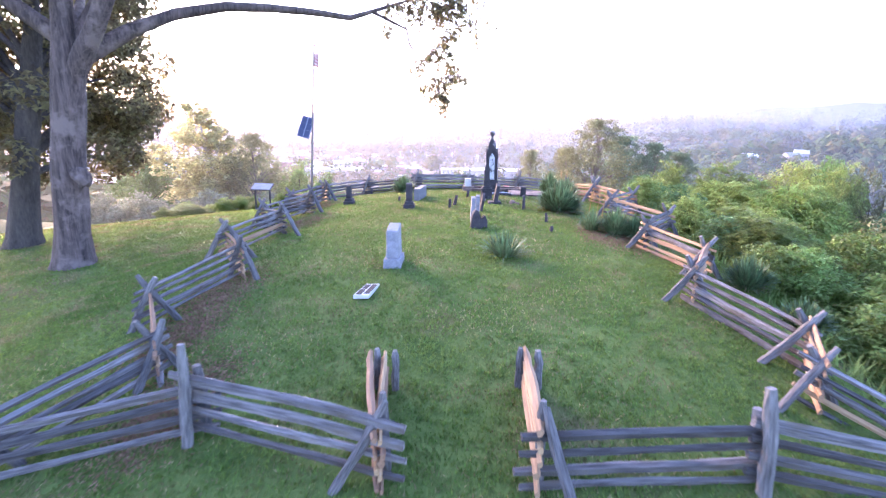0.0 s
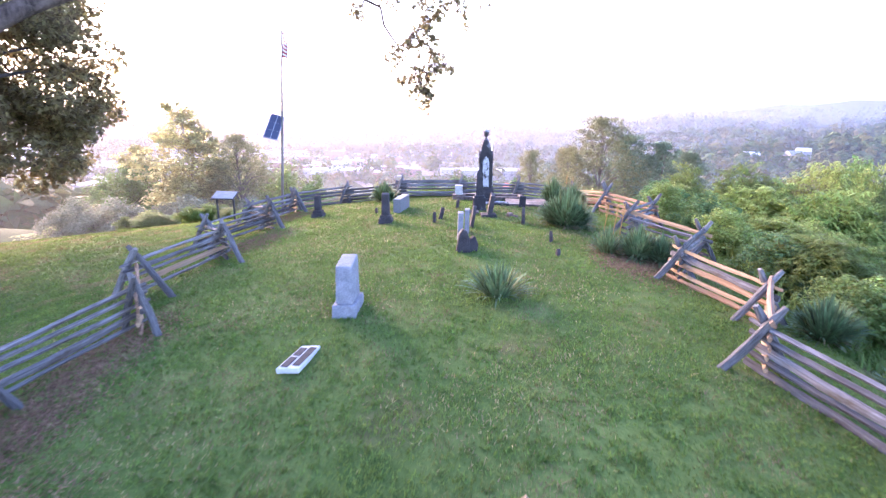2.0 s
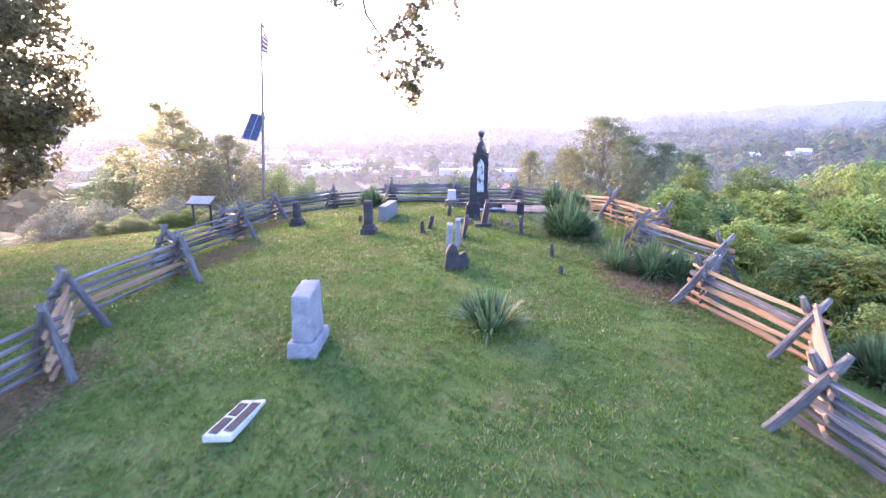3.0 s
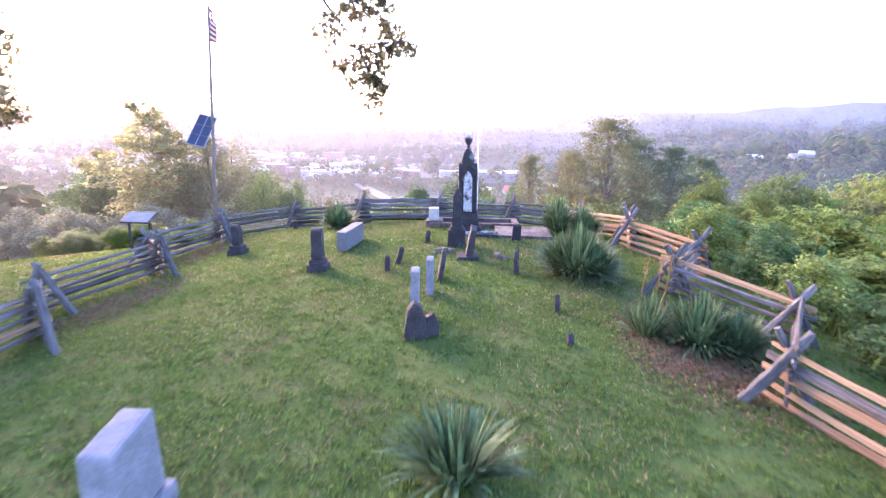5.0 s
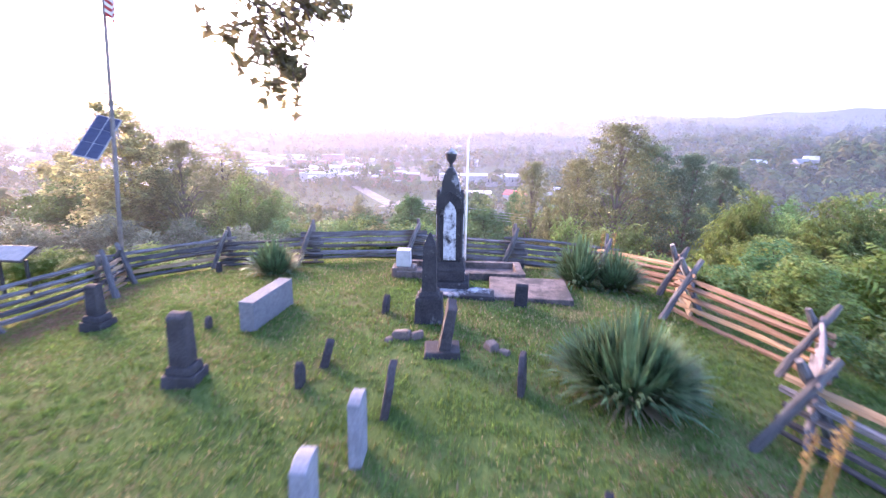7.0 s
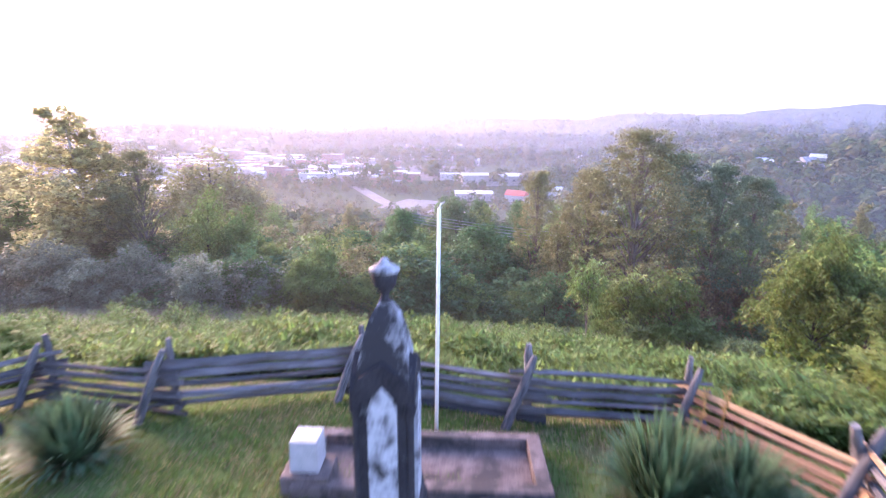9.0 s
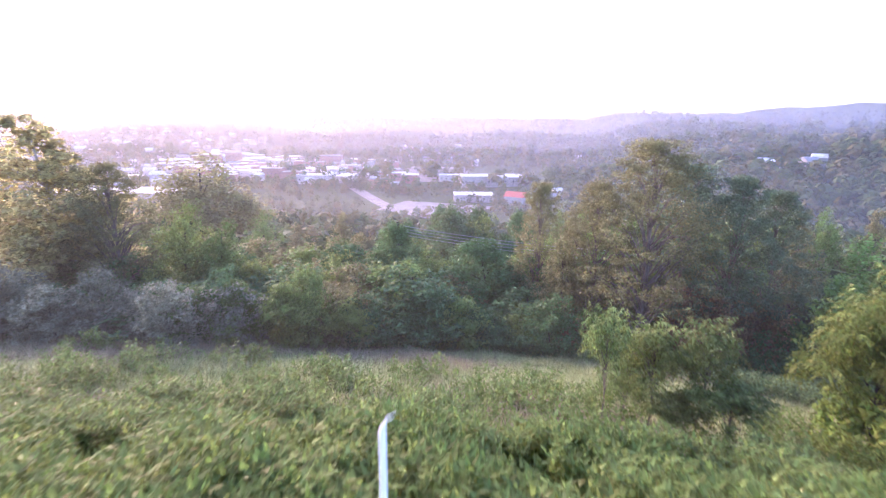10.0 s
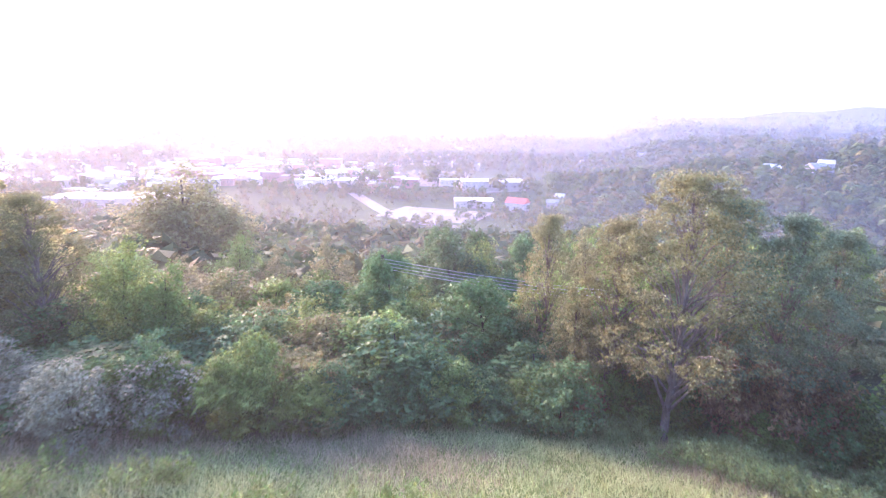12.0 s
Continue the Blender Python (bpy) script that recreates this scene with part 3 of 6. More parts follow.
def tablet(x, y, w, d, h, mat, label, rz=8, tilt=0.0, seed=1, rt=0.03):
    t = stand("gravestone", x, y, label, "gravestone", rz, 0.05, "small gravestones", 0, tilt)
    part("tablet", mesh_bm("tablet", rough_slab(w, d, h + 0.05, seed, 0.012, 0.97, 0.006, rt), mat), t)
    return t


def field_stone(x, y, w, d, h, label, rz=8, tilt=0.0, seed=1):
    """A thin rough marker with a broken slanting tip, its edge towards the gate."""
    t = stand("field_stone", x, y, label, "gravestone", rz, 0.05, "field stone markers", 0, tilt)
    k = 0.12 * math.sin(seed * 2.1)
    edge = ((-0.5, 0.0), (0.5, 0.0), (0.54, 0.45), (0.4 + k, 0.78), (0.12 + k, 1.0), (-0.2 + k, 0.93), (-0.5, 0.62))
    bm = shard([(px * d, pz * (h + 0.05)) for px, pz in edge], w, seed)
    bmesh.ops.rotate(bm, verts=bm.verts, cent=(0, 0, 0), matrix=Matrix.Rotation(radians(90), 3, "Z"))
    part("stone", mesh_bm("stone", bm, STONE_DARK), t)


tablet(-1.19, 19.62, 0.13, 0.34, 0.78, MARBLE, "narrow white marble tablet standing in grass", 10, 1, 2)
tablet(-1.17, 20.7, 0.12, 0.32, 0.66, MARBLE, "pale marble tablet standing in grass", 8, 0, 4)
field_stone(-1.16, 21.5, 0.09, 0.36, 0.62, "thin dark leaning gravestone", 12, 9, 6)
field_stone(1.06, 20.4, 0.07, 0.11, 0.3, "small dark stone marker tilted in grass", -15, -4, 7)
field_stone(1.19, 19.15, 0.09, 0.1, 0.17, "small brownish field stone in the grass", 20, 5, 9)
field_stone(0.27, 22.3, 0.07, 0.30, 0.50, "thin dark upright gravestone", -6, -2, 10)
field_stone(-2.3, 21.85, 0.08, 0.2, 0.32, "small dark field stone marker", 5, 2, 11)
field_stone(-2.24, 22.4, 0.10, 0.22, 0.36, "small dark leaning field stone", 15, 14, 12)
field_stone(-2.03, 24.4, 0.09, 0.18, 0.30, "small dark field stone marker", 0, 4, 13)
field_stone(-6.96, 27.3, 0.09, 0.16, 0.28, "small dark field stone near the fence", 0, 2, 14)
field_stone(-4.55, 23.4, 0.07, 0.14, 0.2, "small dark field stone marker", 0, -3, 16)
tablet(0.1, 25.32, 0.22, 0.12, 0.40, STONE_BLACK, "small dark marble footstone before the concrete slab", 6, 3, 17)


def pillar(x, y, h, w, base_w, label, rz, seed, slope=0.0):
    p = stand("pillar_gravestone", x, y, label, "gravestone", rz, 0.03, "pillar gravestones")
    part("base", mesh_bm("base", box_bm(base_w, base_w, 0.17, 0, 0.015, 0.95, rough=0.006, cuts=2), STONE_DARK), p)
    b = box_bm(base_w * 0.8, base_w * 0.8, 0.1, 0.172, 0.015, 0.9, cuts=2)
    part("plinth", mesh_bm("plinth", b, STONE_DARK), p)
    s = rough_slab(w, w * 1.15, h - 0.27, seed, 0.02, 0.9, 0.006, 0.05, slope)
    bmesh.ops.translate(s, verts=s.verts, vec=(0, 0, 0.272))
    part("shaft", mesh_bm("shaft", s, STONE_DARK), p)


pillar(-3.74, 21.75, 0.92, 0.23, 0.41, "dark weathered pillar stone on a stepped base", 10, 21)
pillar(-6.64, 23.5, 0.78, 0.2, 0.40, "slender dark pillar stone on a stepped base", 6, 22)

block = stand("block_monument", -3.85, 23.95, "low grey granite block with polished top on the grass", "gravestone", 1, 0.04)
part("block", mesh_bm("block", box_bm(0.24, 1.3, 0.5, 0, 0.012, 0.99, cuts=2), GRANITE), block)

ob = stand("obelisk", -1.27, 24.25, "tall dark pointed stone obelisk on a square plinth", "gravestone", 8, 0.05)
part("plinth", mesh_bm("plinth", box_bm(0.44, 0.44, 0.46, 0, 0.02, 0.92, rough=0.006, cuts=2), STONE_BLACK), ob)
part("step", mesh_bm("step", box_bm(0.34, 0.34, 0.08, 0.462, 0.02, 0.85, cuts=1), STONE_BLACK), ob)
part("shaft", mesh_bm("shaft", lathe([(0.115, 0.543), (0.107, 0.9), (0.096, 1.26), (0.02, 1.43), (0.002, 1.45)], square=True), STONE_BLACK), ob)

br = stand("broken_headstone", -0.84, 23.1, "broken dark stone leaning on a low square base", "gravestone", 12, 0.04)
part("base", mesh_bm("base", box_bm(0.5, 0.46, 0.13, 0, 0.02, 0.92, rough=0.015, cuts=3), STONE_DARK), br)
s = rough_slab(0.15, 0.3, 0.62, 31, 0.015, 0.85, 0.015, 0, 0.3)
bmesh.ops.rotate(s, verts=s.verts, cent=(0, 0, 0), matrix=Matrix.Rotation(radians(9), 3, "Y"))
bmesh.ops.translate(s, verts=s.verts, vec=(0.03, 0, 0.12))
part("tablet", mesh_bm("tablet", s, STONE_DARK), br)
for i, (x, y, k) in enumerate(((-1.5, 23.45, 0.2), (-1.28, 23.5, 0.16), (-1.65, 23.3, 0.12), (-0.2, 23.4, 0.17), (-0.02, 23.3, 0.12))):
    r = stand("rubble_stone", x, y, "fallen brown stone fragment in the grass", "stone", i * 40, 0.04, "fallen stone fragments")
    part("stone", mesh_bm("stone", box_bm(k * 1.5, k, k * 0.8, 0, 0.03, 0.7, rough=0.04, seed=i, cuts=2), CONCRETE), r)

# concrete grave slabs, curbs and the urn monument
TURN = 6
cz = 0.02
slab = empty("grave_slab", pose(0.22, 26.22, cz, 0, 0, TURN), "raised grave slab of stained old concrete", "grave slab")
part("slab", mesh_bm("slab", box_bm(1.5, 1.3, 0.26, -0.1, 0.02, 0.985, rough=0.012, cuts=4), CONCRETE), slab)
low = empty("front_curb", pose(-0.98, 25.62, cz, 0, 0, 5), "rough whitish stone curb along the grave plot", "curb")
part("curb", mesh_bm("curb", box_bm(1.3, 0.56, 0.33, -0.14, 0.03, 0.93, rough=0.03, cuts=5), STONE_STREAK), low)
curb = empty("grave_curb", pose(-1.24, 27.25, cz, 0, 0, 9.5), "sunken concrete curb framing a grave plot", "curb")
for sx, sy, ax, ay, hh in ((2.6, 0.16, 0, -0.46, 0.2), (2.6, 0.14, 0, 0.46, 0.18), (0.16, 0.78, 1.22, 0, 0.19), (0.16, 0.78, -1.22, 0, 0.19)):
    part("curb_wall", mesh_bm("curb_wall", box_bm(sx, sy, hh + 0.2, -0.2, 0.015, 1.0, at=(ax, ay), rough=0.008, cuts=3), CONCRETE), curb)
part("floor_slab", mesh_bm("floor_slab", box_bm(2.27, 0.76, 0.12, -0.06, 0.0, 1.0, rough=0.006, cuts=3), CONCRETE), curb)
pad = empty("corner_block", pose(-2.34, 26.78, cz - 0.1, 0, 0, 9), "dark concrete footing at the plot corner", "footing")
part("footing", mesh_bm("footing", box_bm(0.5, 0.42, 0.36, 0, 0.02, 0.97, rough=0.01, cuts=2), CONCRETE), pad)
cube = empty("marker_block", pose(-2.36, 26.8, cz + 0.262, 0, 0, 9), "white square marble block on a dark footing", "grave marker")
part("block", mesh_bm("block", box_bm(0.3, 0.3, 0.34, 0, 0.015, 0.93, cuts=1), WHITE_STONE), cube)

mon = empty("urn_monument", pose(-1.26, 26.05, 0.0, 0, -0.6, 7), "tall black-streaked marble monument topped by an urn", "monument")
part("plinth", mesh_bm("plinth", box_bm(0.74, 0.74, 0.36, -0.05, 0.02, 0.97, rough=0.006, cuts=2), STONE_BLACK), mon)
part("step", mesh_bm("step", box_bm(0.57, 0.57, 0.2, 0.312, 0.03, 0.97, cuts=2), STONE_BLACK), mon)
part("moulding", mesh_bm("moulding", lathe([(0.29, 0.514), (0.285, 0.55), (0.27, 0.6), (0.262, 0.65), (0.255, 0.68)], square=True), STONE_BLACK), mon)
part("die", mesh_bm("die", box_bm(0.44, 0.44, 1.0, 0.682, 0.02, 0.94, cuts=3), STONE_BLACK), mon)


def arch_panel(half, z0, z1, apex, depth):
    """A pointed-arched slab standing in the xz plane, its face towards -y."""
    bm = bmesh.new()
    pts = [(-half, z0), (half, z0), (half, z1), (half * 0.72, z1 + (apex - z1) * 0.55), (0, apex), (-half * 0.72, z1 + (apex - z1) * 0.55), (-half, z1)]
    face = bm.faces.new([bm.verts.new((x, 0, z)) for x, z in pts])
    ext = bmesh.ops.extrude_face_region(bm, geom=[face])["geom"]
    bmesh.ops.translate(bm, verts=[g for g in ext if isinstance(g, bmesh.types.BMVert)], vec=(0, depth, 0))
    return bm


for k in range(4):
    turn = pose(0, 0, 0, 0, 0, 90 * k)
    part("panel", mesh_bm("panel", arch_panel(0.112, 0.72, 1.6, 1.8, 0.09), DIE_MARBLE), mon, "white pointed panel", turn @ Matrix.Translation((0, -0.256, 0)))
    gab = arch_panel(0.235, 1.66, 1.72, 1.98, 0.1)
    part("gable", mesh_bm("gable", gab, STONE_BLACK), mon, "", turn @ Matrix.Translation((0, -0.245, 0)))
for sx in (-1, 1):
    for sy in (-1, 1):
        part("corner_column", mesh_bm("corner_column", lathe([(0.05, 0.682), (0.05, 0.74), (0.03, 0.77), (0.028, 1.54), (0.045, 1.58), (0.045, 1.665)], 10), STONE_BLACK),
             mon, "", Matrix.Translation((sx * 0.21, sy * 0.21, 0)))
part("spire", mesh_bm("spire", lathe([(0.215, 1.66), (0.212, 1.76), (0.185, 1.95), (0.14, 2.17), (0.105, 2.28), (0.06, 2.36), (0.035, 2.40)], square=True), STONE_STREAK), mon)
part("urn", mesh_bm("urn", lathe([(0.05, 2.39), (0.03, 2.43), (0.035, 2.46), (0.08, 2.51), (0.1, 2.58), (0.104, 2.625)], 16), STONE_DARK, True), mon, "dark stone bowl")
part("lid", mesh_bm("lid", lathe([(0.118, 2.627), (0.12, 2.645), (0.085, 2.67), (0.04, 2.695), (0.028, 2.72), (0.004, 2.735)], 16), STONE_STREAK, True), mon)

wp = empty("white_pole", pose(-1.25, 27.93, gz(-1.25, 27.93)), "thin white metal pole standing behind the monument", "pole")
h0 = 2.8 - gz(-1.25, 27.93)
part("pipe", mesh_bm("pipe", lathe([(0.024, -0.1), (0.021, h0), (0.012, h0 + 0.01)], 10), WHITE_PAINT, True), wp)
v, f = tube([(0, 0, h0), (0.02, 0, h0 + 0.05), (0.06, 0.02, h0 + 0.07)], [0.008, 0.008, 0.004], 6)
part("hook", mesh_np("hook", v, f, WHITE_PAINT), wp, "small bent hook")

# flagpole with solar lamp, sign
FX, FY = -10.42, 28.2
fz = gz(FX, FY)
fp = empty("flagpole", Matrix.Translation((FX, FY, fz)) @ pose(0, 0, 0, 0, 3.6, 0), "slim metal flagpole with limp flag and solar panel", "flagpole")
fh = 6.5 - fz
part("pole", mesh_bm("pole", lathe([(0.055, -0.1), (0.055, 3.0), (0.04, fh - 0.05), (0.04, fh)], 10), POLE_METAL, True), fp)
part("finial", mesh_bm("finial", lathe([(0.005, fh), (0.04, fh + 0.03), (0.045, fh + 0.06), (0.02, fh + 0.1), (0.003, fh + 0.11)], 10), METAL_GREY, True), fp)


def cloth(w0, w1, mat):
    """A strip of the limp flag between two heights of its hoist, in folds."""
    vs, fs = [], []
    for i in range(9):
        for j in range(5):
            a, c = i / 8, w0 + (w1 - w0) * j / 4
            drop = a * 0.75
            vs.append((0.03 + a * 0.24 + 0.05 * math.sin(9 * a + c * 4), 0.07 * math.sin(11 * a + 2 * c), fh - 0.06 - c * 1.9 * (1 - 0.3 * a) - drop * 0.8))
    for i in range(8):
        for j in range(4):
            k = i * 5 + j
            fs.append((k, k + 1, k + 6, k + 5))
    return mesh_np("stripe", vs, fs, mat)


flag = new("flag", cloth(0.0, 0.05, FLAG_RED))
flag.parent = fp
tagged(flag, "limp striped cloth flag")
for i in range(1, 9):
    part("stripe", cloth(i * 0.05, i * 0.05 + 0.05, FLAG_WHITE if i % 2 else FLAG_RED), flag)

panel = part("solar_panel", mesh_bm("solar_panel", box_bm(0.58, 0.035, 1.4, -0.7, 0.008), METAL_GREY), fp, "tilted blue solar panel", Matrix.Translation((-0.26, -0.2, 2.64 - fz)) @ pose(0, 0, 0, -47, 0, 29) @ pose(0, 0, 0, 0, 14.5, 0))
for i in range(2):
    for j in range(3):
        part("cell", mesh_bm("cell", box_bm(0.252, 0.006, 0.44, 0, 0.0, at=(0, 0)), CELL_BLUE), panel, "", Matrix.Translation((-0.138 + 0.276 * i, -0.022, -0.675 + 0.455 * j)))
part("lamp", mesh_bm("lamp", box_bm(0.16, 0.07, 0.05, 0, 0.01), BLACK_METAL), fp, "small dark flood lamp", Matrix.Translation((-0.13, 0, 3.66 - fz)))
part("bracket", mesh_np("bracket", *tube([(-0.22, -0.08, 2.64 - fz), (0, 0, 2.72 - fz)], [0.02, 0.02], 6), METAL_GREY), fp)

SIGN_FACE = material("faded_print", (0.2, 0.22, 0.26), (0.3, 0.32, 0.36), scale=7, rough=0.8, gloss=0.08, bump=0)
SX, SY = -12.3, 26.9
sz = gz(SX, SY)
sign = empty("info_sign", pose(SX, SY, sz, 0, 0, 6), "low slanted information board on two dark legs", "sign")
for sx in (-0.36, 0.36):
    part("leg", mesh_bm("leg", box_bm(0.07, 0.07, -0.25 - sz, -0.05, 0.008, at=(sx, 0)), BLACK_METAL), sign)
board = part("board", mesh_bm("board", box_bm(1.0, 0.62, 0.04, 0, 0.01), BLACK_METAL), sign, "", pose(0, 0, -0.17 - sz, 24, 0, 0))
part("face", mesh_bm("face", box_bm(0.92, 0.54, 0.006, 0.041, 0.0), SIGN_FACE), board, "pale printed panel")


# ---- yuccas and grass ----
def yucca_mesh(seed, count, h, name="leaf_rosette", mat=YUCCA, low=0.0, fan=0.95):
    rng = np.random.default_rng(seed)
    a = rng.uniform(0, 2 * math.pi, count)
    q = np.sqrt(rng.uniform(0, 1, count))
    el = np.clip(q * fan + rng.normal(size=count) * 0.24 + low, 0.02, 1.5)
    ln = h * rng.uniform(0.7, 1.08, count) * (1 - 0.12 * q)
    d = np.stack([np.cos(a) * np.sin(el), np.sin(a) * np.sin(el), np.cos(el)], 1)
    side = np.stack([-np.sin(a), np.cos(a), np.zeros(count)], 1)
    base = np.stack([np.cos(a), np.sin(a), np.zeros(count)], 1) * (q * 0.3 * h)[:, None] + np.array([0, 0, 0.03])
    w = 0.026 * h ** 0.5
    rows = []
    for s, wk, sag in ((0, 0.7, 0), (0.35, 1.0, 0.01), (0.7, 0.8, 0.07), (1.0, 0.06, 0.2)):
        c = base + d * (ln * s)[:, None]
        c[:, 2] = np.maximum(c[:, 2] - sag * ln * np.sin(el) * 1.5, 0.02)
        rows += [c - side * w * wk, c + side * w * wk]
    v = np.stack(rows, 1).reshape(-1, 3)
    k = np.arange(count)[:, None] * 8
    f = np.concatenate([k + np.array([[0, 1, 3, 2]]), k + np.array([[2, 3, 5, 4]]), k + np.array([[4, 5, 7, 6]])])
    return mesh_np(name, v, f, mat)


SKIRT = yucca_mesh(9, 90, 0.7, "dry_skirt", STRAW, 0.75)
YUC = [yucca_mesh(s, 560, 1.0) for s in (1, 2, 3)]
YUC_THIN = yucca_mesh(4, 190, 1.0, fan=0.85)
for i, (x, y, h, wd) in enumerate(((0.06, 16.15, 0.66, 0.82), (1.5, 22.55, 1.15, 0.95), (1.2, 22.8, 0.85, 0.75), (1.78, 22.7, 0.85, 0.75), (1.2, 27.35, 1.1, 0.75), (1.95, 27.45, 0.9, 0.75), (2.4, 19.95, 0.72, 0.6), (3.1, 19.85, 0.85, 0.75),
                                 (3.6, 19.75, 0.75, 0.6), (-5.3, 26.85, 0.85, 0.75), (5.65, 16.45, 0.85, 0.7), (6.6, 19.0, 0.95, 0.85), (6.2, 14.9, 0.7, 0.65))):
    yu = stand("yucca", x, y, "spiky grey-green yucca clump growing in the grass", "yucca", i * 47, 0.0, "yucca clumps")
    yu.scale = (wd, wd, h)
    part("leaf_rosette", YUC_THIN if i in (0, 6) else YUC[i % 3], yu)
    if i not in (0, 6):
        part("dry_skirt", SKIRT, yu, "withered straw-coloured lower leaves")
rngs = np.random.default_rng(8)
for (x, y) in ((2.55, 20.5), (2.75, 20.75), (2.3, 20.35), (1.6, 27.9), (1.85, 28.0)):
    st = stand("seed_stalk", x, y, "dry yellow-brown flower stalk rising from a yucca", "plant stalk", 0, 0.02, "dry flower stalks")
    v, f = tube([(0, 0, 0), (0.03, 0.02, 0.5), (0.1, 0.05, 1.15)], [0.014, 0.012, 0.006], 6)
    part("stem", mesh_np("stem", v, f, STALK), st)
    v, f = leaves(rngs, [(0.07, 0.04, 0.85 + 0.06 * k) for k in range(5)], [0.05] * 5, 9, 0.025)
    part("seed_pods", mesh_np("seed_pods", v, f, STALK), st)

grass_rng = np.random.default_rng(11)
n = 330000
gxs = grass_rng.uniform(-11.5, 6.5, n)
gys = 5.5 + 25 * grass_rng.uniform(0, 1, n) ** 1.15
patch = np.sin(gxs * 2.1 + np.sin(gys * 1.7) * 1.5) + np.sin(gys * 1.3 + gxs * 0.6) + grass_rng.normal(size=n) * 0.7
keep = (patch > -1.5) & (gys > gys.min() + 1.6 * grass_rng.uniform(0, 1, n) ** 2) & (gxs > gxs.min() + 0.8 * grass_rng.uniform(0, 1, n))
base = np.stack([gxs, gys, ground_z(gxs, gys) - 0.005], 1)[keep]
v, f = blades(grass_rng, base, 0.055, 0.016, 0.8, three=True)
n = 130000
lx_, ly_ = grass_rng.uniform(-26, -7.5, n), 7 + 27 * grass_rng.uniform(0, 1, n)
b2 = np.stack([lx_, ly_, ground_z(lx_, ly_) - 0.005], 1)[(lx_ < -8.2 - 0.1 * (ly_ - 20)) & (ly_ > 7 + 3 * grass_rng.uniform(0, 1, n)) & (lx_ > -26 + 3 * grass_rng.uniform(0, 1, n))]
v2, f2 = blades(grass_rng, b2, 0.07, 0.03, 0.75, three=True)
v, f = np.concatenate([v, v2]), np.concatenate([f, f2 + len(v)])
n = 17000
tx_, ty_ = grass_rng.uniform(-9, 5.6, n), 5.5 + 24 * grass_rng.uniform(0, 1, n) ** 1.15
k_ = np.repeat(np.arange(n), 8)
b3 = np.stack([tx_[k_] + grass_rng.normal(size=8 * n) * 0.045, ty_[k_] + grass_rng.normal(size=8 * n) * 0.045, np.zeros(8 * n)], 1)
b3[:, 2] = ground_z(b3[:, 0], b3[:, 1]) - 0.005
v3, f3 = blades(grass_rng, b3, 0.075, 0.022, 0.95, three=True)
tagged(new("grass_tufts", mesh_np("grass_tufts", v3, f3, TUFT)), "lighter uneven tufts standing out of the lawn", "grass", kind="stuff")
n = 95000
hx_, hy_ = grass_rng.uniform(-9, 4.5, n), 29.5 - 22.5 * grass_rng.uniform(0, 1, n) ** 1.6
spot = np.sin(hx_ * 1.3 + 1.2 * np.sin(hy_ * 1.1)) + np.sin(hy_ * 1.6 - hx_ * 0.7) + grass_rng.normal(size=n) * 0.8
b4 = np.stack([hx_, hy_, ground_z(hx_, hy_) - 0.003], 1)[spot > np.where(hy_ > 23.5, -0.1, np.where(hy_ > 20, 0.35, 0.8))]
v4, f4 = blades(grass_rng, b4, 0.06, 0.02, 1.2, three=True)
tagged(new("thatch", mesh_np("thatch", v4, f4, THATCH)), "dead brown thatch in patches among the lawn grass", "grass", kind="stuff")
tagged(new("grass", mesh_np("grass", v, f, GRASS)), "short mown lawn grass with bare patches", "grass", kind="stuff")


